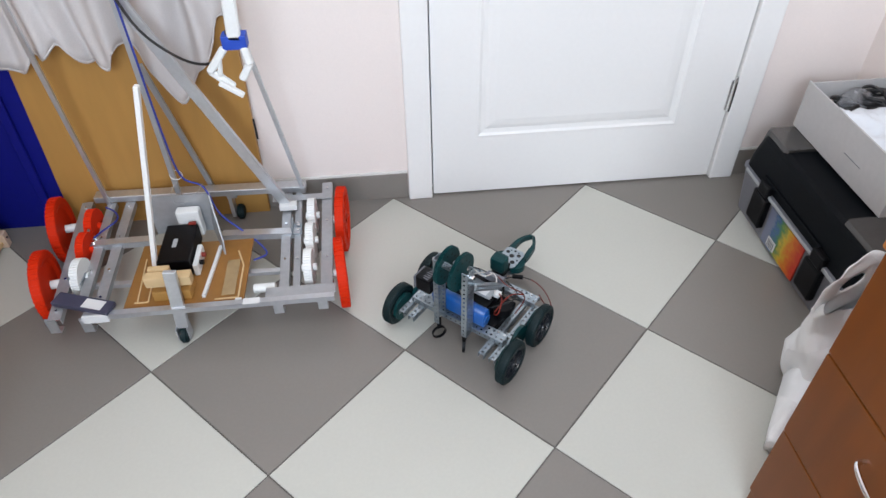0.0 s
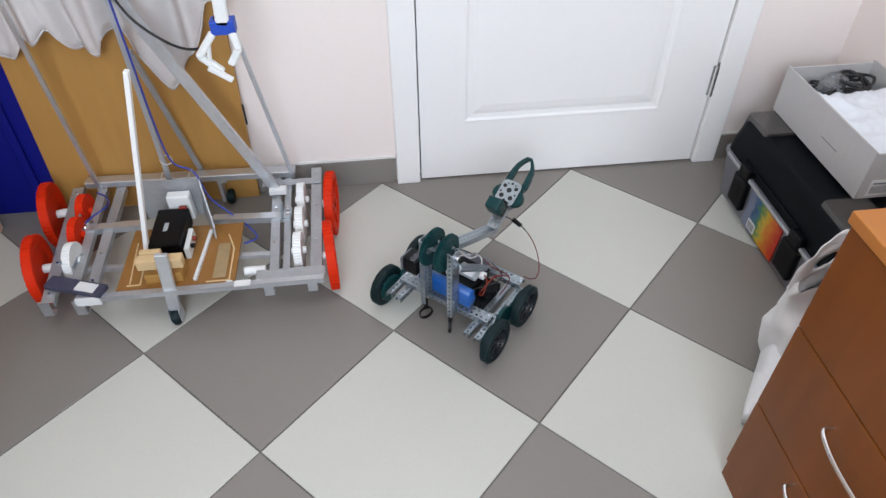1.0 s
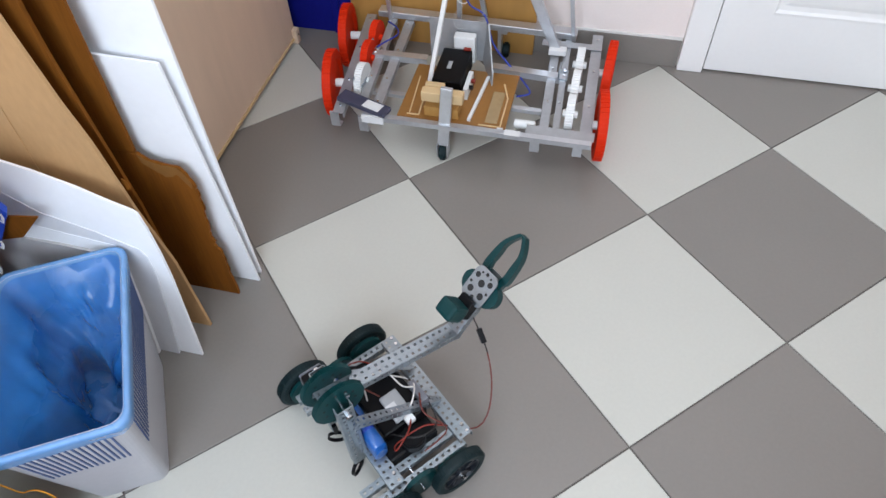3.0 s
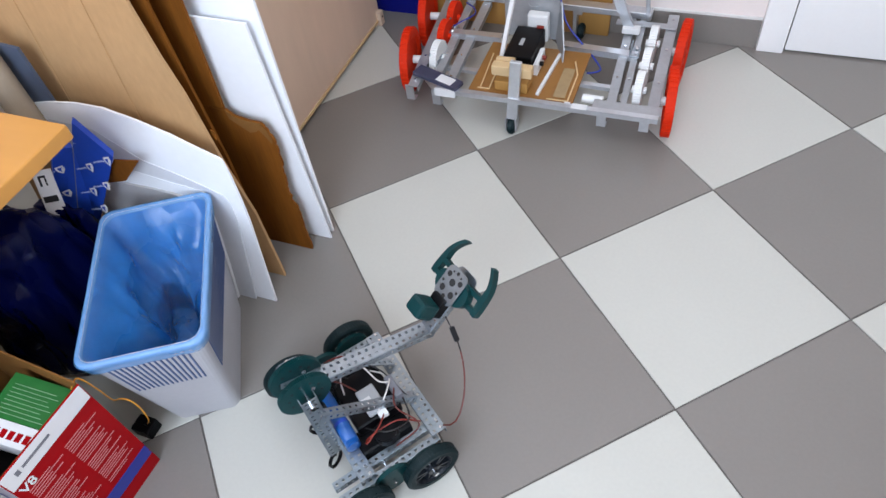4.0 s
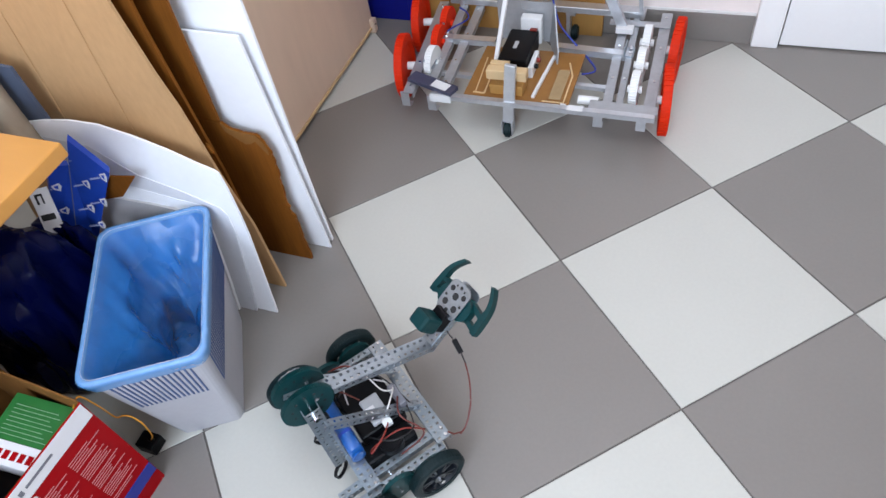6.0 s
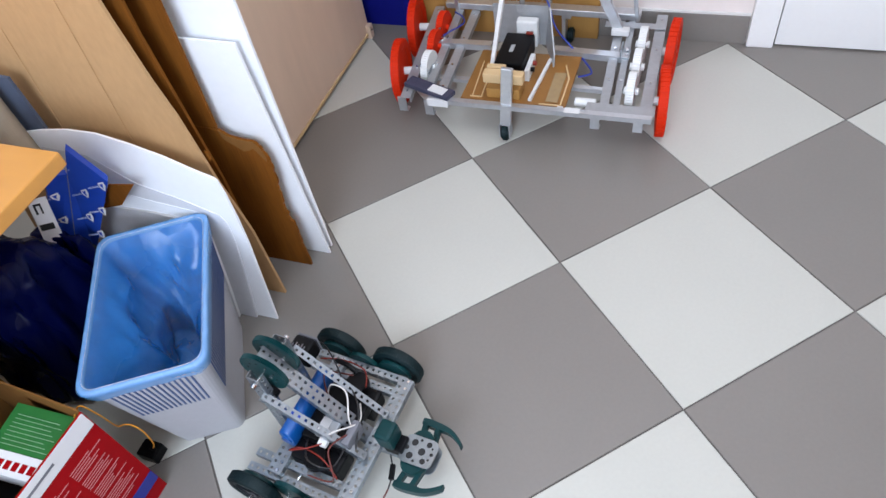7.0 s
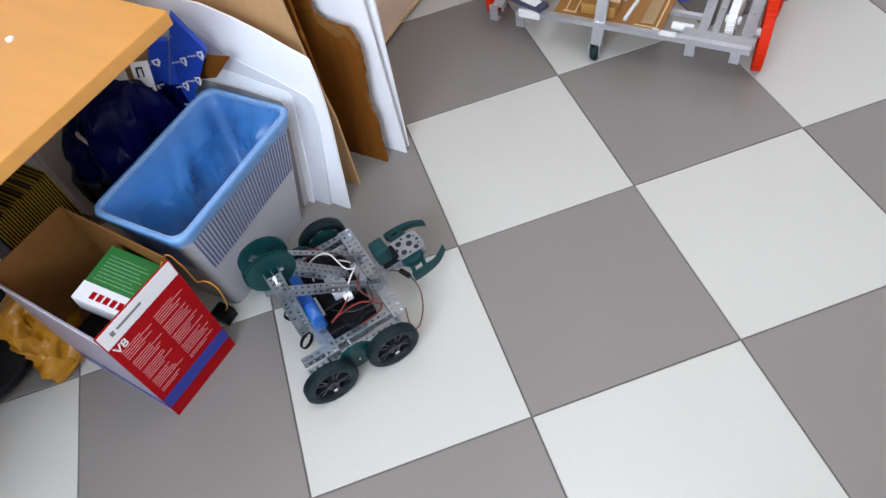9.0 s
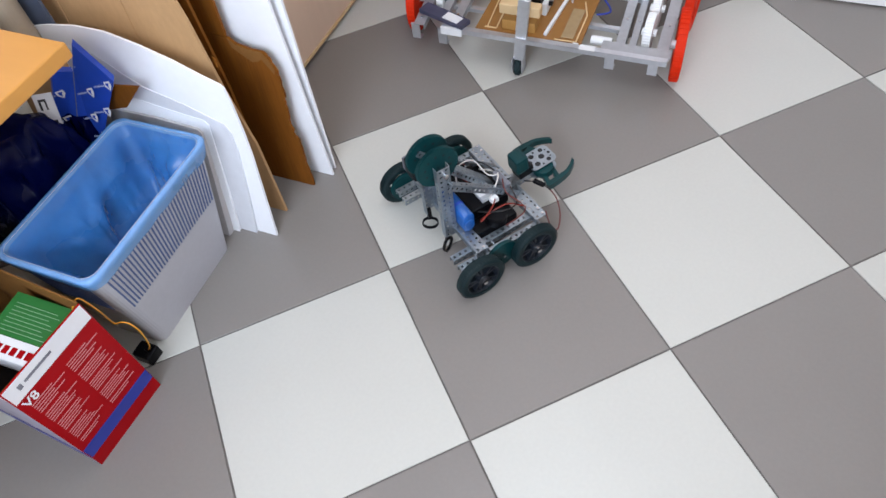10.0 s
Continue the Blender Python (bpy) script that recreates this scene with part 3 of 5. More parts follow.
def crumpled_bag(cx, cy, z0, levels, seed, n=40, amp=0.02):
    rings = []
    n = n * 2
    fine = []
    for a, b in zip(levels, levels[1:]):
        fine += [tuple(a[i] + (b[i] - a[i]) * k / 5 for i in range(3)) for k in range(5)]
    for w, d, z in fine + [levels[-1]]:
        ring = []
        for k in range(n):
            a = 2 * math.pi * k / n
            c, s = math.cos(a), math.sin(a)
            e = 0.65
            p = Vector((cx + w / 2 * math.copysign(abs(c) ** e, c), cy + d / 2 * math.copysign(abs(s) ** e, s), z0 + z))
            f = noise.noise(p * 14 + Vector((seed, 0, 0))) * amp + (0.35 - abs(noise.noise(p * 20 + Vector((0, seed, 0))))) * amp * 0.9 + (0.3 - abs(noise.noise(p * 46 + Vector((0, 0, seed))))) * amp * 0.4
            ring.append(p + Vector((c * f, s * f, f * 0.4 if z > 0.01 else 0)))
        rings.append(ring)
    return rings


filler = part("clear_bag", loft(crumpled_bag(1.16, 0.385, cz + 0.055, ((0.07, 0.05, 0), (0.08, 0.06, 0.02), (0.06, 0.045, 0.045), (0.02, 0.02, 0.062)), 7, 24, 0.022)), CLEAR_BAG, smooth=True)
tagged(filler, "crumpled clear bag in the carton", "bag")


def crumpled_sheet(x0, x1, y0, y1, z, amp, seed, nx=36, ny=44):
    bm = bmesh.new()
    rows = []
    for j in range(ny + 1):
        row = []
        for i in range(nx + 1):
            p = Vector((x0 + (x1 - x0) * i / nx, y0 + (y1 - y0) * j / ny, 0))
            f = 0.6 * noise.noise(p * 9 + Vector((0, 0, seed))) + 0.9 * (0.3 - abs(noise.noise(p * 15 + Vector((0, 0, seed + 4))))) + 0.3 * (0.3 - abs(noise.noise(p * 40 + Vector((0, 0, seed)))))
            row.append(bm.verts.new((p.x, p.y, z + amp * f)))
        rows.append(row)
    for a, b in zip(rows, rows[1:]):
        for i in range(nx):
            bm.faces.new((a[i], a[i + 1], b[i + 1], b[i]))
    return bm


sheet_paper = part("paper", crumpled_sheet(1.075, 1.275, 0.06, 0.335, cz + 0.098, 0.03, 3), PAPER, smooth=True)
sheet_paper.modifiers.new("thickness", "SOLIDIFY").thickness = 0.001
tagged(sheet_paper, "crumpled white paper lying in the carton", "paper")
tagged(part("folder", B((1.17, 1.262, 0.06, 0.16, cz + 0.02, cz + 0.06), bevel=0.003), BLUE_PACK), "blue folder in the carton", "folder")
tagged(part("packing", B((1.062, 1.278, 0.17, 0.428, cz + 0.0035, cz + 0.04), bevel=0.006), SLATE), "dark cables and packing filling the carton", "packing")

# white shopping bag
bagthing = thing("shopping_bag", (0.885, -0.25, 0), "thin white plastic shopping bag with a cut-out handle", "bag")
rings = [[p + Vector((-0.19 * p.z, 0.11 * p.z, 0)) for p in ring] for ring in crumpled_bag(0.900, -0.205, 0.0, ((0.16, 0.14, 0.0), (0.185, 0.16, 0.02), (0.18, 0.14, 0.09), (0.16, 0.09, 0.16), (0.14, 0.05, 0.22)), 3, 60, 0.012)]
top_ring = []
for k in range(120):
    a = 2 * math.pi * k / 120
    u, w = 0.064 * math.cos(a), 0.016 * math.sin(a)
    top_ring.append(Vector((0.854 + u * 0.96 - w * 0.27, -0.182 + u * 0.27 + w * 0.96, 0.262 + 0.5 * w + 0.2 * u + 0.005 * math.sin(5 * a))))
body = part("bag_body", loft(rings + [top_ring], caps=(True, False)), BAG, bagthing, smooth=True)


def bag_handle():
    """A flat of film with a slanting oval hole, standing up from the bag's mouth."""
    bm = bmesh.new()
    n, rows = 60, []
    for j in range(6):
        f = j / 5
        row = []
        for k in range(n):
            a = 2 * math.pi * k / n
            c, s = math.cos(a), math.sin(a)
            u0, z0 = 0.029 * c, 0.017 * s
            u0, z0 = u0 * 0.93 - z0 * 0.36, u0 * 0.36 + z0 * 0.93
            e = 0.75 if s > 0 else 0.3
            u1 = 0.066 * math.copysign(abs(c) ** e, c)
            z1 = (0.062 if s > 0 else 0.068) * math.copysign(abs(s) ** e, s) + 0.2 * u1
            u, z = u0 + (u1 - u0) * f, z0 + (z1 - z0) * f
            w = f * (0.006 * math.sin(3 * a + 4 * f) + 0.004 * noise.noise(Vector((u * 40, z * 40, 2))))
            row.append(bm.verts.new((0.852 + u * 0.96 - w * 0.27, -0.168 + u * 0.27 + w * 0.96, 0.288 + z)))
        rows.append(row)
    for a, b in zip(rows, rows[1:]):
        for k in range(n):
            j = (k + 1) % n
            bm.faces.new((a[k], a[j], b[j], b[k]))
    return bm


handle = part("bag_handle", bag_handle(), BAG, bagthing, smooth=True)
handle.modifiers.new("thickness", "SOLIDIFY").thickness = 0.002
part("bag_corner", loft([[Vector((0.815 - 0.115 * f + (0.052 - 0.030 * f) * math.cos(a) * 0.6, -0.225 - 0.12 * f + (0.052 - 0.030 * f) * math.cos(a) * -0.6, max(0.001, (0.050 - 0.030 * f) * (1 + math.sin(a)) + 0.012 * noise.noise(Vector((f * 7, a * 2, 3)))))) for a in [2 * math.pi * k / 28 for k in range(28)]] for f in [i / 14 for i in range(15)]]), BAG, bagthing, smooth=True)
part("print_mark", cyl(0.03, 0.001, pose(0.89, -0.2855, 0.11, 84, 0, 0), 24), BLUE_BAND, bagthing, "faint blue printed mark")

# ---- big aluminium cart robot ----
cart = thing("cart_robot", (-0.48, 0.3, 0), "aluminium frame cart robot with red wheels and a mast", "robot")
ZF = 0.10


def strip(name, a, b, w, h=0.014, z=ZF):
    return part(name, angle_bar((*a, z), (*b, z), w, h), ALU_DULL, cart)


strips = [("side_bar", (-0.762, 0.085), (-0.808, 0.51), 0.028), ("side_bar", (-0.715, 0.12), (-0.742, 0.50), 0.022), ("side_bar", (-0.676, 0.12), (-0.694, 0.50), 0.024),
          ("side_bar", (-0.167, 0.095), (-0.177, 0.525), 0.027), ("side_bar", (-0.236, 0.10), (-0.252, 0.515), 0.016), ("side_bar", (-0.264, 0.10), (-0.283, 0.515), 0.022)]
bolt_points = []
for nm, a, b, w in strips:
    o = strip(nm, a, b, w)
    for f in (0.06, 0.3, 0.62, 0.94):
        bolt_points.append((a[0] + (b[0] - a[0]) * f, a[1] + (b[1] - a[1]) * f))
part("front_beam", angle_bar((-0.70, 0.088, ZF + 0.006), (-0.15, 0.09, ZF + 0.006), 0.015, 0.012), ALU, cart)
part("rear_beam", bar((-0.785, 0.515, ZF + 0.012), (-0.232, 0.502, ZF + 0.012), 0.032, 0.018, 0.0015), ALU, cart)
part("cross_bar", angle_bar((-0.742, 0.33, ZF + 0.008), (-0.60, 0.333, ZF + 0.008), 0.022, 0.016), ALU, cart)
part("cross_bar", angle_bar((-0.43, 0.332, ZF + 0.008), (-0.238, 0.321, ZF + 0.008), 0.022, 0.016), ALU, cart)
part("cross_bar", bar((-0.72, 0.203, ZF - 0.018), (-0.60, 0.203, ZF - 0.018), 0.014, 0.01), ALU, cart)
part("cross_bar", bar((-0.36, 0.209, ZF - 0.018), (-0.26, 0.206, ZF - 0.018), 0.014, 0.01), ALU, cart)
part("cross_plate", B((-0.318, -0.162, 0.449, 0.473, ZF + 0.0035, ZF + 0.0065), bevel=0.001), ALU_DULL, cart)
part("cross_plate", B((-0.305, -0.146, 0.098, 0.128, ZF + 0.0035, ZF + 0.0065), bevel=0.001), ALU_DULL, cart)
for x, y in ((-0.745, 0.34), (-0.742, 0.205), (-0.246, 0.33)):
    clip = part("bracket", B((x - 0.012, x + 0.012, y - 0.02, y + 0.02, ZF + 0.004, ZF + 0.008), (x - 0.012, x - 0.008, y - 0.02, y + 0.02, ZF + 0.008, ZF + 0.03), bevel=0.0008), STEEL, cart)
    part("bolt", cyl(0.004, 0.006, pose(x + 0.003, y - 0.008, ZF + 0.010), 8), CHROME, clip)
    part("bolt", cyl(0.004, 0.006, pose(x + 0.003, y + 0.009, ZF + 0.010), 8), CHROME, clip)
for x, y in bolt_points:
    part("bolt", cyl(0.003, 0.004, pose(x, y, ZF + 0.003), 8), CHROME, cart)
for x, y in ((-0.775, 0.09), (-0.70, 0.085), (-0.28, 0.095), (-0.18, 0.098)):
    part("hanging_lug", B((x - 0.011, x + 0.011, y - 0.002, y + 0.002, ZF - 0.045, ZF - 0.002), (x - 0.011, x + 0.011, y, y + 0.018, ZF - 0.047, ZF - 0.044)), ALU, cart)


def big_wheel(x, y, side, toe=0.0):
    """A printed disc wheel with ribbed rim, round holes and a white hub."""
    m = pose(x, y, 0.083, 0, 0, toe) @ pose(0, 0, 0, 0, 90 * side, 0)
    r = 0.083
    bm = lathe([(0.012, -0.008), (0.055, -0.006), (0.066, -0.011), (r - 0.002, -0.011), (r, -0.008), (r, 0.008), (r - 0.002, 0.011), (0.068, 0.011), (0.06, 0.004), (0.03, 0.004), (0.026, 0.009), (0.012, 0.009)], 48, m)
    w = part("wheel", bm, RED_PRINT, cart, "orange red printed wheel")
    ribs = bmesh.new()
    for k in range(40):
        a = 2 * math.pi * k / 40
        bmesh.ops.create_cube(ribs, size=1, matrix=m @ pose(0, 0, 0, 0, 0, math.degrees(a)) @ Matrix.Translation((r + 0.0005, 0, 0)) @ Matrix.Diagonal((0.003, 0.005, 0.02, 1)))
    part("tread", ribs, RED_PRINT, w)
    spoke = bmesh.new()
    for k in range(6):
        bmesh.ops.create_cube(spoke, size=1, matrix=m @ pose(0, 0, 0, 0, 0, 60 * k) @ Matrix.Translation((0.046, 0, 0.006)) @ Matrix.Diagonal((0.04, 0.008, 0.006, 1)))
    part("spokes", spoke, RED_PRINT, w)
    part("hub", cyl(0.0105, 0.05, m @ pose(0, 0, -0.022), 20, bevel=0.001), WHITE_PRINT, w, "white printed hub")


for y in (0.185, 0.385):
    big_wheel(-0.136, y, 1, 5 if y < 0.3 else -3)
big_wheel(-0.824, 0.217, -1, 10)
big_wheel(-0.853, 0.425, -1, 9)


def spur(x, y, z, r, w, material, teeth=40, name="gear"):
    m = pose(x, y, z, 0, 90, 0)
    out = []
    for k in range(teeth * 4):
        a = 2 * math.pi * k / (teeth * 4)
        rr = r if k % 4 in (0, 1) else r - 0.0012
        out.append((rr * math.cos(a), rr * math.sin(a)))
    g = part(name, extrude(out, w, m), material, cart)
    part("gear_hub", cyl(0.009, w + 0.016, m, 16), material, g)


for k, y in enumerate((0.39, 0.292, 0.195)):
    spur(-0.211, y, 0.098, 0.045, 0.019, WHITE_PRINT)
for k, (x, y) in enumerate(((-0.764, 0.41), (-0.758, 0.318), (-0.743, 0.222))):
    spur(x, y, 0.098, 0.045, 0.019, RED_PRINT if k < 2 else WHITE_PRINT)
part("axle_tube", cyl(0.011, 0.05, pose(-0.312, 0.145, 0.09, 0, 90), 18, bevel=0.001), WHITE_PRINT, cart)

# deck, electronics, front fork
deck = part("deck", B((-0.618, -0.353, 0.096, 0.312, ZF - 0.004, ZF + 0.002), bevel=0.001), PLATE, cart, "brown fibreboard deck plate")
part("cutout", B((-0.405, -0.375, 0.118, 0.235, ZF + 0.0025, ZF + 0.0045), bevel=0.0008), mat("clear taped film", (0.36, 0.25, 0.13), 0.2, vary=0.15), deck, "taped clear film patch")
part("slat", bar((-0.443, 0.115, ZF + 0.006), (-0.428, 0.285, ZF + 0.006), 0.008, 0.008, 0.0008), WHITE_CARD, deck, "pale grey strip on the deck")
# thin pale bars trace the bare wood edges of the deck cut-outs
for rim in (((-0.418, 0.108), (-0.366, 0.108), (-0.366, 0.215), (-0.384, 0.268)), ((-0.596, 0.115), (-0.566, 0.115), (-0.574, 0.285))):
    trace = bmesh.new()
    for a, b in zip(rim, rim[1:]):
        bar((*a, ZF + 0.0032), (*b, ZF + 0.0032), 0.0035, 0.002, bm=trace)
    part("cutout_edge", trace, PINE, deck, "pale bare wood edge of a cut-out")
part("screw_plate", B((-0.372, -0.358, 0.098, 0.106, ZF + 0.0025, ZF + 0.004)), WHITE_CARD, deck)
part("tape_patch", B((-0.352, -0.315, 0.079, 0.098, ZF + 0.0075, ZF + 0.0085)), WHITE_CARD, cart, "white tape on the front bar")
part("seam", bar((-0.59, 0.12, ZF + 0.003), (-0.60, 0.26, ZF + 0.003), 0.003, 0.002), PINE, deck)
part("clamp_block", B((-0.552, -0.468, 0.115, 0.165, ZF + 0.0025, ZF + 0.03), bevel=0.003), PLY, cart, "ochre wooden clamp block")
supply = part("power_supply", B((-0.552, -0.478, 0.19, 0.325, ZF + 0.003, 0.152), bevel=0.004), BLACK, cart, "black power supply box")
part("terminal", B((-0.500, -0.482, 0.318, 0.327, 0.1525, 0.157), bevel=0.001), WIRE_RED, supply, "red terminal")
part("plate_mark", B((-0.525, -0.515, 0.24, 0.27, 0.1524, 0.153)), SILVER_BOX, supply)
part("adapter", B((-0.53, -0.474, 0.335, 0.362, ZF + 0.003, 0.178), bevel=0.005), WHITE_PRINT, cart, "white adapter block")
switch = part("switch_block", B((-0.474, -0.462, 0.19, 0.265, ZF + 0.003, 0.135), bevel=0.002), WHITE_PRINT, cart, "white switch block")
part("knob", cyl(0.006, 0.01, pose(-0.458, 0.238, 0.125, 0, 90), 12), WIRE_RED, switch, "red knob")
part("knob", cyl(0.006, 0.01, pose(-0.458, 0.212, 0.125, 0, 90), 12), BLACK, switch, "black knob")
part("back_plate", B((-0.60, -0.452, 0.370, 0.373, ZF - 0.01, 0.205), bevel=0.0008), ALU_DULL, cart, "grey sheet metal plate")
part("side_plate", loft([[Vector(p) + Vector((d, d * 0.5, 0)) for p in ((-0.460, 0.366, ZF - 0.004), (-0.449, 0.368, 0.204), (-0.444, 0.350, 0.214), (-0.416, 0.268, ZF + 0.03), (-0.416, 0.255, ZF - 0.004))] for d in (0, 0.003)]), ALU_DULL, cart, "leaning grey sheet metal plate")
yoke = part("wood_yoke", B((-0.556, -0.456, 0.110, 0.135, 0.150, 0.176), bevel=0.003), PINE, cart, "pale wooden yoke block")
part("wood_block", B((-0.552, -0.505, 0.136, 0.150, 0.160, 0.180), bevel=0.003), PINE, yoke)
leg = part("fork_leg", bar((-0.489, 0.100, 0.205), (-0.500, 0.088, 0.042), 0.028, 0.012, 0.0015, up=(0, 1, 0)), ALU, cart, "aluminium fork leg")
for fx in (-0.514, -0.489):
    part("fork_cheek", B((fx, fx + 0.003, 0.072, 0.10, 0.014, 0.05), bevel=0.0008), ALU, leg)
part("caster_wheel", cyl(0.021, 0.018, pose(-0.5, 0.086, 0.021, 0, 90), 28, bevel=0.004), TYRE, cart, "black rubber caster wheel")
part("caster_wheel", cyl(0.021, 0.018, pose(-0.425, 0.528, 0.021, 0, 90), 28, bevel=0.004), TYRE, cart, "black rubber caster wheel")
part("caster_bracket", B((-0.446, -0.436, 0.505, 0.535, 0.02, ZF), (-0.446, -0.42, 0.50, 0.52, ZF - 0.012, ZF - 0.002), bevel=0.001), ALU, cart)
motor = part("drive_box", B((-0.775, -0.635, -0.018, 0.018, 0.0, 0.012), bevel=0.002), mat("violet grey paint", (0.05, 0.05, 0.085), 0.45, vary=0.15), cart, "grey driver box with a paper label")
motor.matrix_basis = Matrix()
for v in motor.data.vertices:
    v.co = pose(0.0, 0.118, ZF + 0.005) @ (pose(-0.705, 0, 0, 0, 0, -19) @ pose(0.705, 0, 0)) @ v.co
part("paper_label", B((-0.70, -0.652, -0.0145, 0.012, 0.0, 0.001, pose(0.0, 0.118, ZF + 0.0175) @ pose(-0.705, 0, 0, 0, 0, -19) @ pose(0.705, 0, 0))), WHITE_CARD, motor, "white paper label with bars")
part("end_cap", B((-0.70, -0.645, 0.078, 0.084, ZF - 0.012, ZF + 0.008)), WHITE_CARD, cart, "white taped end with print bars")

# mast: poles leaning together
part("mast_pole", bar((-0.565, 0.195, ZF), (-0.472, 0.225, 0.575), 0.016, 0.010, 0.001, up=(1, 0, 0)), WHITE, cart, "white flat upright")
part("mast_pole", bar((-0.748, 0.495, ZF), (-0.755, 0.40, 0.95), 0.011, 0.009, 0.001, up=(0, 1, 0)), ALU, cart)
part("mast_pole", bar((-0.484, 0.535, ZF), (-0.545, 0.47, 0.50), 0.013, 0.010, 0.001, up=(0, 1, 0)), ALU_DULL, cart)
part("mast_pole", bar((-0.272, 0.425, ZF), (-0.535, 0.41, 0.70), 0.026, 0.012, 0.001, up=(0, 1, 0)), ALU, cart, "broad aluminium brace")
part("mast_pole", bar((-0.238, 0.49, ZF), (-0.318, 0.40, 0.74), 0.010, 0.010, 0.001, up=(0, 1, 0)), ALU, cart)
part("mast_pole", bar((-0.528, 0.40, ZF), (-0.53, 0.41, 0.95), 0.012, 0.010, 0.001, up=(0, 1, 0)), ALU_DULL, cart, "centre mast")
part("pole_foot", B((-0.295, -0.25, 0.405, 0.428, ZF + 0.007, ZF + 0.022), bevel=0.002), WHITE_CARD, cart)
part("blue_cable", tube([(-0.525, 0.392, 0.9), (-0.518, 0.39, 0.6), (-0.515, 0.388, 0.38), (-0.505, 0.388, 0.25), (-0.46, 0.385, 0.215), (-0.43, 0.35, 0.16), (-0.39, 0.34, 0.115), (-0.345, 0.31, 0.09), (-0.32, 0.27, 0.085), (-0.35, 0.25, 0.085)], 0.0024, 8), WIRE_BLUE, cart, "blue cable", smooth=True)
part("black_cable", tube([(-0.53, 0.39, 0.72), (-0.49, 0.38, 0.62), (-0.42, 0.35, 0.57), (-0.36, 0.32, 0.565), (-0.315, 0.31, 0.59), (-0.30, 0.305, 0.64)], 0.003, 8), WIRE_BLACK, cart, "black cable", smooth=True)
part("grey_cable", tube([(-0.515, 0.385, 0.235), (-0.535, 0.375, 0.215), (-0.53, 0.36, 0.19), (-0.505, 0.37, 0.185), (-0.48, 0.38, 0.20), (-0.46, 0.385, 0.225)], 0.0007, 6), SILVER_BOX, cart, smooth=True)
part("zip_tie", lathe([(0.014, -0.002), (0.0155, 0), (0.014, 0.002)], 16, pose(-0.52, 0.40, 0.245, 15, 20)), WHITE_CARD, cart)
part("blue_cable", tube([(-0.748, 0.47, 0.11), (-0.715, 0.44, 0.115), (-0.70, 0.40, 0.12), (-0.725, 0.36, 0.12), (-0.735, 0.33, 0.125)], 0.0022, 6), WIRE_BLUE, cart, smooth=True)

# the gripper that hangs from the mast
grip = part("gripper_arm", bar((-0.287, 0.30, 0.622), (-0.277, 0.30, 0.76), 0.026, 0.016, 0.003, up=(0, 1, 0)), WHITE_PRINT, cart, "white printed gripper arm")
part("boom", bar((-0.277, 0.30, 0.76), (-0.53, 0.40, 0.93), 0.02, 0.02, 0.002), ALU, grip)
part("servo", B((-0.312, -0.264, 0.292, 0.322, 0.604, 0.632), bevel=0.002), BLUE_PACK, grip, "blue servo")
GX, GY = -0.292, 0.297
for name, a, b in (("finger", (-0.018, 0.608), (-0.056, 0.560)), ("finger_tip", (-0.056, 0.563), (-0.014, 0.524)), ("finger", (0.020, 0.608), (0.027, 0.572)), ("finger_tip", (0.027, 0.574), (0.004, 0.540)), ("finger_rib", (-0.030, 0.600), (-0.036, 0.552))):
    part(name, bar((GX + a[0], GY, a[1]), (GX + b[0], GY - 0.004, b[1]), 0.015 if name != "finger_rib" else 0.008, 0.015, 0.003, up=(0, 1, 0)), WHITE_PRINT, grip)
part("finger_tip", bar((GX - 0.040, GY - 0.014, 0.542), (GX + 0.004, GY - 0.018, 0.512), 0.011, 0.012, 0.002, up=(0, 1, 0)), WHITE_PRINT, grip)

# ---- sheets standing on the west side ----
sheet("foam_board", [(-1.22, 0), (-0.806, 0), (-0.810, 0.30), (-0.814, 0.92), (-1.22, 0.92)], -0.343, 0.006, FOAM, "tall white foam board standing on edge", "board", lean=-1.0)
sheet("foam_board", [(-1.15, 0), (-0.800, 0), (-0.815, 0.30), (-0.828, 0.550), (-0.966, 0.553), (-1.15, 0.555)], -0.364, 0.005, FOAM, "shorter white foam board standing on edge", "board", lean=-1.0)
torn = thing("cardboard_sheet", (-1.0, -0.405, 0), "torn dark brown cardboard sheet with ragged edge", "cardboard")
tm = pose(0, -0.405, 0, -3) @ pose(0, 0, 0, 90)
ragged = [(-0.829, 0.0), (-0.830, 0.05), (-0.831, 0.085), (-0.831, 0.136), (-0.842, 0.152), (-0.836, 0.162), (-0.842, 0.176), (-0.838, 0.20), (-0.836, 0.235), (-0.831, 0.262), (-0.830, 0.288), (-0.833, 0.318), (-0.841, 0.340), (-0.852, 0.353), (-0.880, 0.354), (-0.908, 0.360), (-0.923, 0.372)]
tear = random.Random(6)
fine_edge = []
for a, b in zip(ragged, ragged[1:]):
    fine_edge += [(a[0] + (b[0] - a[0]) * k / 4 + (tear.uniform(-0.003, 0.002) if k else 0), a[1] + (b[1] - a[1]) * k / 4) for k in range(4)]
part("lower_sheet", extrude([(-1.20, 0.0)] + fine_edge + ragged[-1:] + [(-1.20, 0.385)], 0.006, tm), CARD_SHADED, torn)
part("upper_sheet", extrude([(-1.20, 0.386), (-0.927, 0.374), (-0.927, 0.62), (-0.925, 0.88), (-1.20, 0.88)], 0.006, tm), CARD_SHADED, torn)
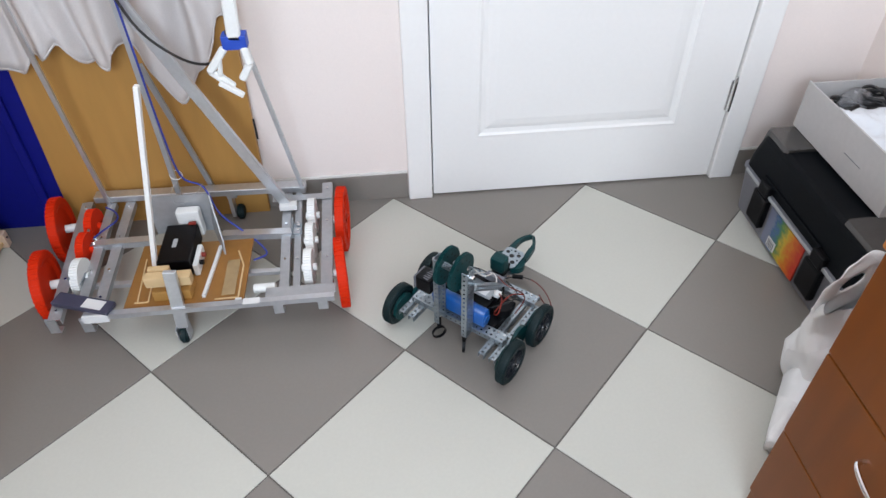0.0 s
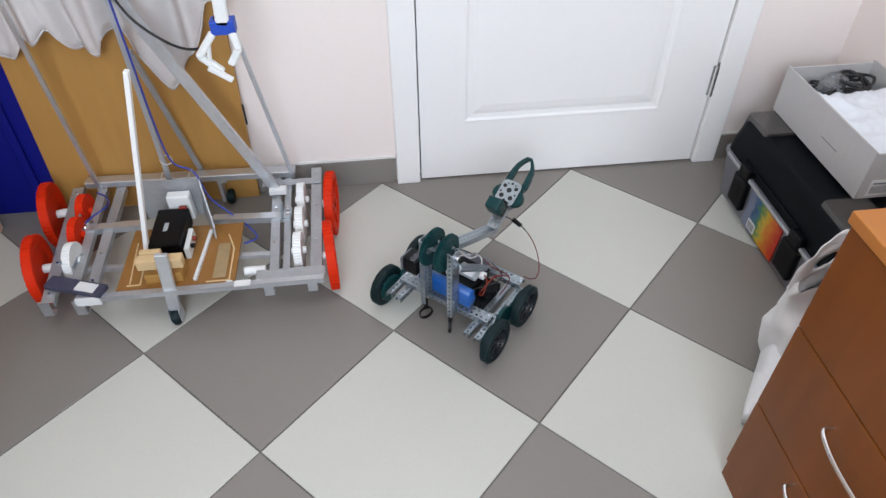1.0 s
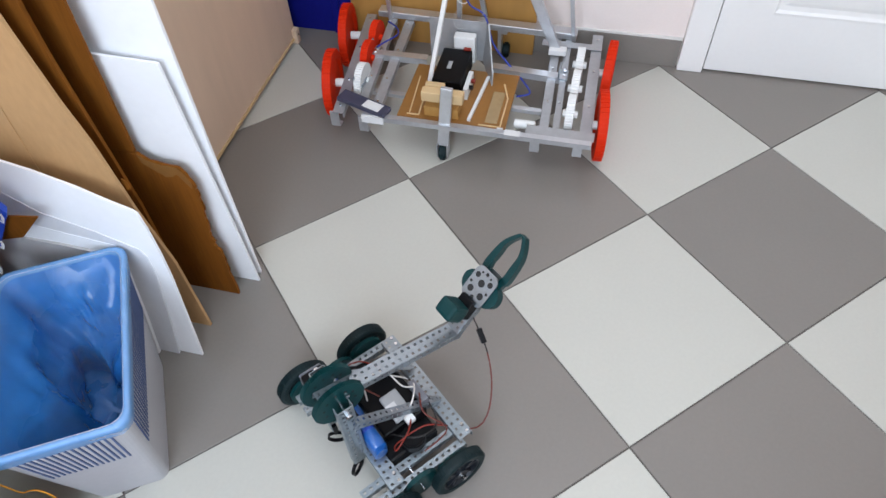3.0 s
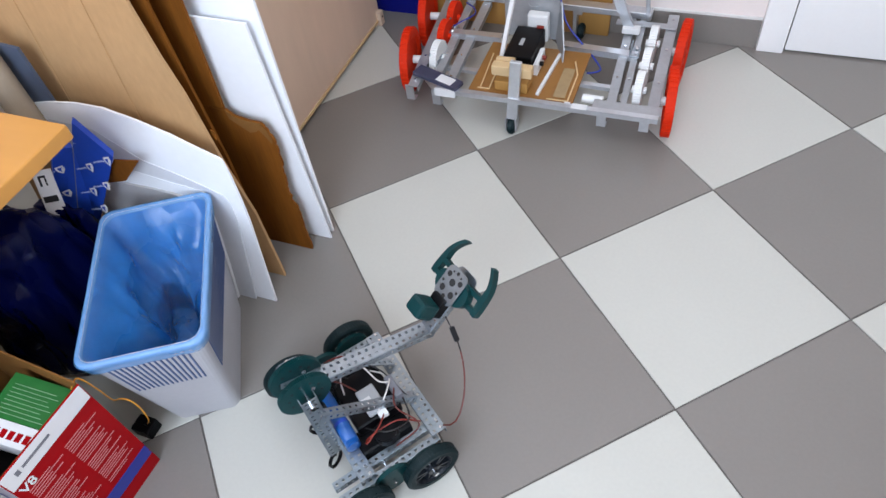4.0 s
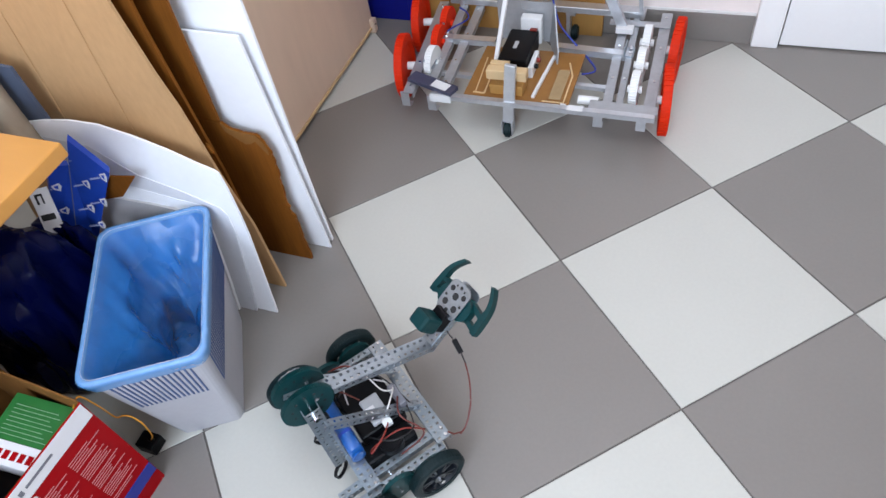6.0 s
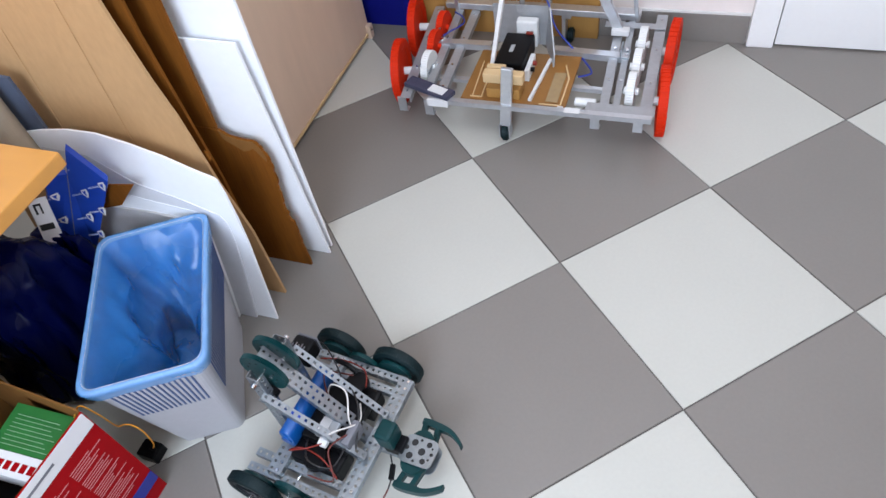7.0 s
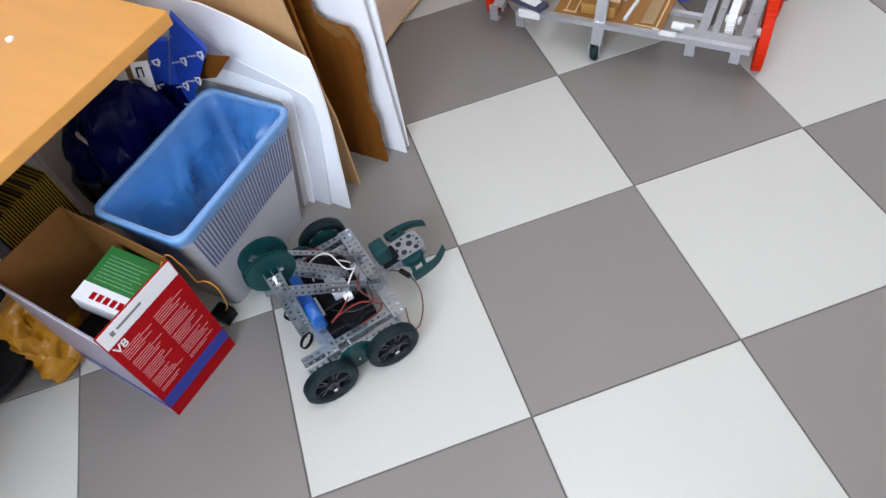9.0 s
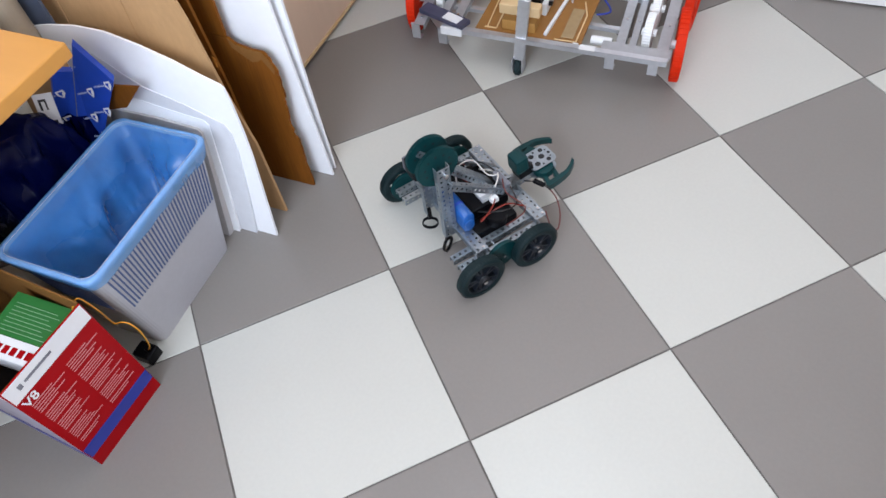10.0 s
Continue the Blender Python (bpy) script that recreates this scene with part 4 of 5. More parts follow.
part("torn_ply", extrude([(x - 0.002, z) for x, z in ragged[11:]] + [(-0.921, 0.352), (-0.900, 0.338), (-0.882, 0.326), (-0.868, 0.330), (-0.858, 0.337), (-0.846, 0.318), (-0.838, 0.306)], 0.001, tm @ pose(0, 0, 0.0038)), TORN_SHADED, torn, "torn pale paper layer")
big = thing("cardboard_box", (-1.1, -0.49, 0), "large flattened brown cardboard box standing upright", "cardboard")
lm = pose(0, -0.492, 0, -4) @ pose(0, 0, 0, 90)
part("panel", extrude([(-1.42, 0), (-0.853, 0), (-0.869, 0.190), (-0.900, 0.321), (-0.924, 0.465), (-0.943, 0.536), (-0.965, 0.646), (-1.005, 0.88), (-1.42, 0.88)], 0.006, lm), CARD, big)
part("panel", extrude([(-1.40, 0), (-0.90, 0), (-0.915, 0.30), (-0.952, 0.60), (-0.972, 0.90), (-1.40, 0.90)], 0.006, lm @ pose(0, 0, -0.03)), CARD_SHADED, big)
part("crease", extrude([(-1.06, 0.0), (-1.054, 0.0), (-1.064, 0.88), (-1.07, 0.88)], 0.0012, lm @ pose(0, 0, 0.0038)), CARD, big)
part("crease", extrude([(-1.238, 0.0), (-1.232, 0.0), (-1.218, 0.88), (-1.224, 0.88)], 0.0012, lm @ pose(0, 0, 0.0038)), CARD, big)
part("tear", extrude([(-0.893, 0.372), (-0.886, 0.376), (-0.888, 0.392), (-0.896, 0.396)], 0.002, lm @ pose(0, 0, 0.004)), CARD_SHADED, big)
white_curved = sheet("white_panel", [(-1.20, 0), (-0.838, 0), (-0.837, 0.08), (-0.836, 0.159), (-0.835, 0.228), (-0.838, 0.285), (-0.844, 0.341), (-0.851, 0.374), (-0.858, 0.379), (-0.896, 0.391), (-0.950, 0.411), (-1.019, 0.430), (-1.089, 0.444), (-1.158, 0.444), (-1.227, 0.435), (-1.294, 0.42), (-1.20, 0.35)], -0.560, 0.005, FOAM, "white panel with a curved top edge", "board", lean=-7)
white_mid = sheet("white_panel", [(-1.25, 0), (-0.886, 0), (-0.873, 0.12), (-0.863, 0.226), (-0.865, 0.272), (-0.875, 0.290), (-0.956, 0.316), (-1.048, 0.338), (-1.142, 0.390), (-1.25, 0.395)], -0.567, 0.005, FOAM_SHADED, "white panel with a worn top edge, greyed for shade", "board", lean=-8)
white_low = sheet("white_panel", [(-1.2, 0), (-0.926, 0), (-0.921, 0.10), (-0.916, 0.20), (-0.913, 0.284), (-0.922, 0.292), (-0.985, 0.297), (-1.074, 0.306), (-1.2, 0.305)], -0.575, 0.006, FOAM, "low white panel among the sheets", "board", lean=-9.5)
# white panel given the grey carton colour to show it in shadow
white_front = sheet("white_panel", [(-1.2, 0), (-0.940, 0), (-0.936, 0.14), (-0.932, 0.262), (-0.940, 0.272), (-1.04, 0.276), (-1.2, 0.272)], -0.588, 0.016, GREY_CARD, "thick foam panel among the sheets, grey for its shade", "board", lean=-12)
roll = thing("paper_roll", (-1.262, -0.535, 0), "upright pale cardboard tube with rolled paper", "tube")
part("roll", lathe([(0.0, 0.0), (0.026, 0.0), (0.026, 0.545), (0.022, 0.545), (0.022, 0.5), (0.0, 0.5)], 28, pose(-1.272, -0.535, 0, 0, 0)), TUBE_CARD, roll, smooth=False)
part("paper", lathe([(0.020, 0.5), (0.021, 0.588), (0.018, 0.59), (0.017, 0.5)], 28, pose(-1.272, -0.535, 0)), PAPER, roll)
sheet("grey_board", [(-1.285, 0), (-1.215, 0), (-1.222, 0.545), (-1.285, 0.55)], -0.498, 0.006, SLATE, "slate grey board behind the tube", "board")

# ---- low table and what is under it ----
table = thing("low_table", (-1.3, -0.98, 0), "low honey beech table with white panel, one a leg, one an unseen light block", "table")
part("tabletop", B((-1.70, -0.969, -1.60, -0.657, 0.524, 0.550), bevel=0.003), TABLE, table)
part("cap", cyl(0.007, 0.003, pose(-1.185, -0.80, 0.5515), 16), WHITE_PRINT, table, "small white screw cap")
part("knot", cyl(0.014, 0.0014, pose(-1.235, -0.865, 0.5507), 20), PLATE, table, "dark worn spot in the surface")
part("leg_and_light_block", B((-1.475, -1.450, -1.5, -0.665, 0.0, 0.523), bevel=0.002), FOAM, table, "white panel, one a leg, one an unseen light block")
# unseen end panel, added to keep window light from under the table
part("leg_and_light_block", B((-1.70, -0.985, -1.595, -1.572, 0.0, 0.523), bevel=0.002), FOAM, table, "white panel, one a leg, one an unseen light block")
bracket = part("leg_rail", bar((-1.432, -0.80, 0.004), (-1.432, -0.80, 0.50), 0.032, 0.02, 0.002, up=(0, 1, 0)), WHITE, table, "white metal leg rail")
part("screw_hole", cyl(0.004, 0.003, pose(-1.4205, -0.80, 0.17, 0, 90), 12), HOLE, bracket)
part("screw_hole", cyl(0.004, 0.003, pose(-1.4205, -0.803, 0.09, 0, 90), 12), HOLE, bracket)

navy = thing("navy_bag", (-1.16, -0.74, 0), "crumpled navy plastic bag holding packaging under the table", "bag")


def gathered_bag(cx, cy, levels, seed, n=110, amp=0.022):
    """A standing bag whose film gathers in long upright folds."""
    rings, fine = [], []
    for a, b in zip(levels, levels[1:]):
        fine += [tuple(a[i] + (b[i] - a[i]) * k / 5 for i in range(3)) for k in range(5)]
    for w, d, z in fine + [levels[-1]]:
        ring = []
        for k in range(n):
            a = 2 * math.pi * k / n
            c, s = math.cos(a), math.sin(a)
            p = Vector((cx + w / 2 * math.copysign(abs(c) ** 0.75, c), cy + d / 2 * math.copysign(abs(s) ** 0.75, s), z))
            q = Vector((p.x * 17, p.y * 17, p.z * 4 + seed))
            f = amp * (noise.noise(q) + 0.9 * (0.3 - abs(noise.noise(q * 2.1)))) * min(1.0, 0.25 + z * 8)
            ring.append(p + Vector((c * f, s * f, 0.25 * f if z > 0.05 else 0)))
        rings.append(ring)
    return loft(rings, caps=(True, False))


part("bag_body", gathered_bag(-1.195, -0.752, ((0.17, 0.19, 0.0), (0.205, 0.23, 0.02), (0.215, 0.245, 0.10), (0.21, 0.235, 0.20), (0.20, 0.20, 0.27), (0.18, 0.15, 0.325), (0.13, 0.09, 0.365), (0.05, 0.03, 0.378), (0.01, 0.01, 0.36)), 21, 120, 0.03), NAVY, navy, smooth=True)
part("bag_flap", gathered_bag(-1.165, -0.650, ((0.12, 0.05, 0.10), (0.13, 0.06, 0.16), (0.13, 0.055, 0.25), (0.11, 0.03, 0.30), (0.02, 0.01, 0.31)), 5, 60, 0.014), NAVY, navy, smooth=True)
part("bag_tie", tube([(-1.21, -0.815, 0.31), (-1.195, -0.835, 0.32), (-1.175, -0.835, 0.30), (-1.17, -0.825, 0.265)], 0.004, 8), TUBE_CARD, navy, "pale cord end", smooth=True)

# blue package: two printed faces that meet in an upright fold
pack = thing("blue_pack", (-1.12, -0.58, 0.2), "blue printed package with white shield marks behind the bag", "package")
fold_top, fold_low = Vector((-1.132, -0.575, 0.395)), Vector((-1.20, -0.630, 0.20))
face_r = [fold_top, Vector((-1.104, -0.565, 0.452)), Vector((-1.039, -0.575, 0.392)), Vector((-1.165, -0.612, 0.20)), fold_low]
face_l = [Vector((-1.152, -0.60, 0.41)), fold_top, fold_low, Vector((-1.24, -0.645, 0.20))]


def slab(pts, back):
    pts2 = [p + back for p in pts]
    return loft([pts, pts2])


part("front_face", slab(face_r, Vector((-0.010, 0.014, 0))), BLUE_PACK, pack)
part("side_face", slab(face_l, Vector((-0.014, 0.010, 0))), BLUE_PACK, pack)
part("fold", bar(fold_top + Vector((0.001, -0.001, 0)), fold_low + Vector((0.001, -0.001, 0)), 0.0014, 0.0014), PRINT_GREY, pack, "pale worn fold")


mat_print = mat("faded pale print", (0.38, 0.44, 0.62), 0.5, vary=0.15, bump=0)


def print_on(face, u, v, turn):
    """A shield with a slanting bar beside it, lying on one face; u runs along it, v down it."""
    o, du, dv = face
    n = du.cross(dv).normalized()
    if n.dot(Vector((1, -1, 0.4))) < 0:
        n = -n
    at = o + du * u + dv * v + n * 0.0012
    ex = du.normalized()
    ey = n.cross(ex)
    m = Matrix(((ex.x, ey.x, n.x, at.x), (ex.y, ey.y, n.y, at.y), (ex.z, ey.z, n.z, at.z), (0, 0, 0, 1))) @ pose(0, 0, 0, 0, 0, turn)
    badge = part("shield_mark", extrude([(-0.0075, 0.007), (0.0075, 0.007), (0.0075, -0.002), (0.0, -0.011), (-0.0075, -0.002)], 0.0006, m), WHITE_CARD, pack, "white shield mark")
    part("shield_core", extrude([(-0.004, 0.0045), (0.0045, 0.0035), (0.001, -0.001), (0.0005, -0.006), (-0.0035, -0.001)], 0.0004, m @ pose(0, 0, 0.0006)), BLUE_PACK, badge)
    part("print_line", B(*[(-0.038 + 0.0042 * k, -0.0355 + 0.0042 * k, -0.0014, 0.0014 + 0.0008 * (k % 2), -0.0003, 0.0003, m) for k in range(7)]), mat_print, badge, "pale print as bars")


FR = (fold_top, Vector((0.10, 0.0, 0.0)), fold_low - fold_top)
FL = (fold_top, Vector((-0.030, -0.028, 0.012)), fold_low - fold_top)
for u, v, turn in ((0.34, -0.12, 22), (0.82, 0.06, 16), (0.40, 0.17, 18), (0.78, 0.34, 16), (0.46, 0.44, 18), (0.70, 0.62, 16)):
    print_on(FR, u, v, turn)
for u, v in ((0.55, 0.22), (0.35, 0.50)):
    print_on(FL, u, v, 200)
brown = part("brown_pack", B((-0.055, 0.055, -0.012, 0.012, 0.0, 0.215, pose(-1.215, -0.612, 0.20, -12, 0, 12)), bevel=0.002), CARD)
tagged(brown, "brown cardboard package behind the navy bag", "package")
slip = thing("label_card", (-1.18, -0.63, 0.3), "white card with black marks behind the navy bag", "card")
cm0 = pose(-1.172, -0.642, 0.338, -28, 0, 30)
part("card", B((-0.018, 0.018, -0.0008, 0.0008, -0.05, 0.04, cm0)), WHITE_CARD, slip)
part("mark", B((-0.010, -0.006, -0.0018, -0.001, 0.010, 0.030, cm0), (-0.006, 0.004, -0.0018, -0.001, 0.026, 0.030, cm0), (0.001, 0.004, -0.0018, -0.001, 0.010, 0.026, cm0)), HOLE, slip)
part("mark", B((-0.014, 0.012, -0.0018, -0.001, -0.022, -0.010, cm0)), HOLE, slip)
flap = part("kraft_flap", slab([Vector((-1.058, -0.566, 0.372)), Vector((-1.002, -0.560, 0.376)), Vector((-1.06, -0.566, 0.318)), Vector((-1.118, -0.572, 0.302))], Vector((-0.001, 0.003, 0))), CARD_SHADED)
tagged(flap, "torn brown kraft flap beside the blue package", "cardboard")

folders = thing("folder_stack", (-1.2, -0.98, 0), "upright stack of black and yellow folders under the table", "folders")
for k in range(24):
    part("folder", B((-1.325, -1.20, -0.9005 - 0.0056 * k, -0.896 - 0.0056 * k, 0.0, 0.328 - 0.004 * (k % 3))), BLACK, folders, "black folder")
    part("spine", B((-1.322, -1.197, -0.8957 - 0.0056 * k, -0.8943 - 0.0056 * k, 0.0, 0.331 - 0.003 * (k % 4))), YELLOW_EDGE, folders, "yellow folder edge")

film = part("yellow_bag", loft(crumpled_bag(-1.19, -1.09, 0.0, ((0.09, 0.11, 0.0), (0.11, 0.13, 0.03), (0.09, 0.11, 0.10), (0.06, 0.08, 0.16), (0.02, 0.03, 0.185)), 31, 30, 0.035)), YELLOW, smooth=True)
tagged(film, "crumpled yellow plastic film beside the red carton", "bag")
dish = part("black_dish", lathe([(0.0, 0.004), (0.11, 0.004), (0.15, 0.03), (0.16, 0.06), (0.154, 0.06), (0.143, 0.034), (0.105, 0.012), (0.0, 0.012)], 44, pose(-1.36, -1.2, 0.0)), BLACK, smooth=True)
tagged(dish, "glossy black round dish on the floor", "dish")

# red speaker carton
red = thing("red_carton", (-1.0, -1.01, 0), "open red and white carton with a blue band on the floor", "box")
rm = pose(-0.878, -1.028, 0, 0, 0, -3)
BX, BY, BZ = 0.265, 0.166, 0.292
front = part("front_panel", B((-0.003, 0.0, -BY / 2, BY / 2, 0, BZ, rm)), RED_BOX, red, "red printed front panel")
side = part("side_panel", B((-BX, -0.0035, -BY / 2, -BY / 2 + 0.003, 0, BZ - 0.004, rm)), mat("dim violet grey carton print", (0.30, 0.27, 0.33), 0.4, vary=0.2, coarse=12), red, "violet grey printed side panel")
part("pale_edge", B((-BX, -0.0035, -BY / 2 - 0.0005, -BY / 2 - 0.0001, BZ - 0.02, BZ - 0.004, rm)), WHITE_CARD, side)
# inner faces and bottom carry the deep carton's shade in their colour
part("side_panel", B((-BX, -0.0035, BY / 2 - 0.003, BY / 2, 0, BZ + 0.006, rm)), TORN_SHADED, red, "brown inner face of the side panel")
part("back_panel", B((-BX, -BX + 0.003, -BY / 2 + 0.0035, BY / 2 - 0.0035, 0, BZ + 0.012, rm)), TORN_SHADED, red, "brown cardboard back panel")
part("bottom", B((-BX + 0.0035, -0.0035, -BY / 2 + 0.0035, BY / 2 - 0.0035, 0, 0.004, rm)), CARD_SHADED, red)
part("inner_lining", B((-0.0055, -0.0035, -BY / 2 + 0.0035, BY / 2 - 0.0035, 0.005, BZ - 0.002, rm)), CARD_SHADED, red)
band = part("title_band", B((0.0003, 0.0011, -BY / 2 + 0.002, BY / 2 - 0.002, BZ - 0.037, BZ - 0.0005, rm)), WHITE_CARD, front, "white band with a plain grey mark")
part("title_mark", B((0.0013, 0.0018, -0.062, -0.0545, BZ - 0.022, BZ - 0.012, rm), (0.0013, 0.0018, -0.049, 0.005, BZ - 0.019, BZ - 0.014, rm)), PRINT_GREY, front)
part("model_mark", lettering("V8", 0.024, rm @ pose(0.0009, -0.076, BZ - 0.059, 90, 0, 90)), WHITE_CARD, front, "white lettering")
part("blue_stripe", B((0.0004, 0.0012, -BY / 2 + 0.001, BY / 2 - 0.001, 0.036, 0.066, rm)), BLUE_BAND, front, "blue band near the bottom")
q = random.Random(8)
lines = []
for col in (0, 1):
    for row in range(30):
        if row % 6 == 5:
            continue
        z = BZ - 0.064 - 0.0058 * row
        if z < 0.08:
            break
        y0 = -0.07 + 0.074 * col
        lines.append((0.0003, 0.0008, y0, y0 + q.uniform(0.035, 0.066), z, z + 0.0016, rm))
part("fine_print", B(*lines), PRINT_PALE, front, "fine pale print as bars")
part("stripe", B((-BX + 0.01, -0.004, -BY / 2 - 0.0007, -BY / 2 - 0.0002, 0.03, 0.055, rm)), BLUE_BAND, red)
green = thing("green_carton", (-0.96, -0.98, 0.15), "small green and white carton inside the red one", "box")
gm = rm @ pose(-0.072, 0.018, 0.248, 0, 12, 8) @ Matrix.Diagonal((1.12, 1.12, 1.0, 1))
part("carton_body", B((-0.05, 0.05, -0.045, 0.05, -0.02, 0.02, gm), bevel=0.001), GREEN_CARD, green)
part("white_end", B((-0.0505, 0.0505, -0.0465, -0.0453, -0.02, 0.02, gm), (-0.05, 0.05, -0.046, -0.016, 0.0203, 0.021, gm)), WHITE_CARD, green, "white end of the carton")
part("print_mark", B(*[(-0.026 + 0.0115 * k, -0.018 + 0.0115 * k, -0.039, -0.027, 0.0212, 0.0217, gm) for k in range(5)]), RED_BOX, green, "red mark as bars")
part("fine_print", B(*[(-0.04, 0.03 - 0.006 * (k % 3), -0.008 + 0.006 * k, -0.0072 + 0.006 * k, 0.0203, 0.0208, gm) for k in range(8)]), mat("faded green print", (0.26, 0.42, 0.26), 0.5, vary=0.15, bump=0), green)
# black block puts shade into the hollow carton and carries the green one
tagged(part("shade_block", B((-0.125, -0.012, -BY / 2 + 0.01, BY / 2 - 0.01, 0.005, 0.216, rm), bevel=0.006), BLACK), "black block for the shade inside the red carton", "packing")
tagged(part("yellow_cable", tube([(-0.90, -0.950, 0.27), (-0.888, -0.936, 0.287), (-0.886, -0.928, 0.240), (-0.903, -0.918, 0.172), (-0.893, -0.912, 0.170), (-0.880, -0.908, 0.166), (-0.876, -0.905, 0.135), (-0.895, -0.902, 0.07), (-0.916, -0.901, 0.036)], 0.0014, 7), WIRE_YELLOW, smooth=True), "thin yellow cable hanging out of the red carton", "cable")
plug = thing("power_plug", (-0.93, -0.9, 0), "small black power adapter on the floor", "adapter")
part("body", B((-0.950, -0.910, -0.918, -0.885, 0.0, 0.028), bevel=0.004), BLACK, plug)
part("cable_boot", cyl(0.005, 0.014, pose(-0.920, -0.90, 0.033), 12), BLACK, plug)

# ---- waste basket with a blue liner (built round its own base, then moved) ----
basket = thing("waste_basket", (0, 0, 0), "light grey slotted plastic waste basket with blue liner", "basket")
HB = 0.29


def basket_ring(f, grow=0.0):
    """The outline at a height fraction f: the walls flare upwards."""
    w, d = 0.125 + 0.075 * f + grow, 0.25 + 0.085 * f + grow
    return [Vector((x, y, HB * f)) for x, y in rounded(w, d, 0.018 + 0.005 * f, 6)]


outer_rings = [basket_ring(f) for f in (0.0, 0.04, 0.5, 0.62, 0.96, 1.0)]
inner_rings = [[p + Vector((0, 0, 0.004)) for p in basket_ring(f, -0.006)] for f in (1.0, 0.5, 0.02)]
part("basket_body", loft(outer_rings + inner_rings), BASKET, basket)
part("rim", loft([basket_ring(0.955, 0.002), basket_ring(0.955, 0.009), basket_ring(1.0, 0.010), [p + Vector((0, 0, 0.004)) for p in basket_ring(1.0, 0.006)], [p + Vector((0, 0, 0.002)) for p in basket_ring(1.0, -0.007)]], caps=(False, False)), mat("blue grey rim plastic", (0.50, 0.62, 0.80), 0.3, vary=0.1), basket, "rolled rim under the blue film", smooth=True)


def slots(side):
    """Where the narrow slots run, side by side up each wall."""
    out = []
    s = 1 if side % 2 == 0 else -1
    if side < 2:
        f0, f1 = 0.54, 0.91
        for k in range(34):
            y = -0.109 + 0.0066 * k
            out.append((Vector((s * (0.0629 + 0.0375 * f0), y * (1 + 0.34 * f0), HB * f0)), Vector((s * (0.0629 + 0.0375 * f1), y * (1 + 0.34 * f1), HB * f1)), (s, 0, 0)))
    else:
        f0, f1 = 0.56, 0.90
        for k in range(15):
            x = -0.043 + 0.0061 * k
            out.append((Vector((x * (1 + 0.6 * f0), s * (0.1254 + 0.0425 * f0), HB * f0)), Vector((x * (1 + 0.6 * f1), s * (0.1254 + 0.0425 * f1), HB * f1)), (0, s, 0)))
    return out


for k in range(4):
    for a, b, up in slots(k):
        part("slot", bar(a - Vector(up) * 0.0024, b - Vector(up) * 0.0024, 0.0029, 0.0066, up=up), RIB_GAP, basket)


def even(ring, n):
    """The closed ring again, with n points evenly spaced along it."""
    ends = ring + ring[:1]
    runs = [0.0]
    for a, b in zip(ends, ends[1:]):
        runs.append(runs[-1] + (b - a).length)
    out, k = [], 0
    for i in range(n):
        d = runs[-1] * i / n
        while runs[k + 1] < d:
            k += 1
        out.append(ends[k].lerp(ends[k + 1], (d - runs[k]) / max(runs[k + 1] - runs[k], 1e-9)))
    return out


def liner_fold():
    """Film folded over the rim, a little slack on the outside."""
    rings = []
    for j, (f, grow, amp, lift) in enumerate(((0.905, 0.0095, 0.003, 0), (0.93, 0.0115, 0.002, 0), (0.96, 0.0122, 0.001, 0), (1.0, 0.0132, 0.0, 0), (1.0, 0.006, 0.0, 0.006), (1.0, -0.0075, 0.0, 0.003), (0.985, -0.0092, 0.0, 0))):
        ring = []
        for p in even(basket_ring(f, grow), 110):
            c = Vector((p.x, p.y * 0.6, 0)).normalized()
            w = 0.9 * noise.noise(p * 11) + 1.1 * (0.25 - abs(noise.noise(p * 19 + Vector((5, 0, 0)))))
            ring.append(p + c * amp * w + Vector((0, 0, lift + (0.008 * w if j == 0 else 0))))
        rings.append(ring)
    return loft(rings, caps=(False, False))


def liner_inside():
    """Slack film inside the basket: it hangs from the rim, falls in broad soft folds and gathers at the bottom."""
    rings, steps, n = [], 26, 132
    for j in range(steps + 1):
        f = 0.99 - 0.835 * j / steps
        down = j / steps
        ring = []
        for p in even(basket_ring(f, -0.0095 - 0.013 * down), n):
            c = Vector((p.x, p.y * 0.55, 0)).normalized()
            slant = Vector((p.x * 10 + p.z * 5, p.y * 10 - p.z * 3, p.z * 4))
            swell = max(0.0, 0.35 + 1.5 * noise.noise(slant * 0.8 + Vector((3, 0, 1))))
            crease = 0.30 - abs(noise.noise(slant * 1.5 + Vector((0, 7, 2))))
            small = 0.25 - abs(noise.noise(p * 42 + Vector((2, 1, 5))))
            deep = min(down * 5, 1.0) * (0.016 + 0.045 * down) * (swell + 0.8 * crease + 0.25 * small)
            ring.append(p - c * deep + Vector((0, 0, min(down * 4, 1.0) * 0.012 * noise.noise(p * 13))))
        rings.append(ring)
    last = rings[-1]
    for f in (0.86, 0.7, 0.52, 0.34, 0.16):
        ring = []
        for p in last:
            q = Vector((p.x * f, p.y * f, p.z))
            ring.append(q + Vector((0, 0, 0.012 + 0.05 * (0.30 - abs(noise.noise(q * 16))) + 0.035 * noise.noise(q * 9 + Vector((4, 4, 0))))))
        rings.append(ring)
    return loft(rings, caps=(False, True))


liner = part("liner", liner_inside(), LINER, basket, "thin light blue bin liner, slack inside", smooth=True)
part("liner_fold", liner_fold(), LINER_FOLD, basket, "blue film folded over the rim", smooth=True)

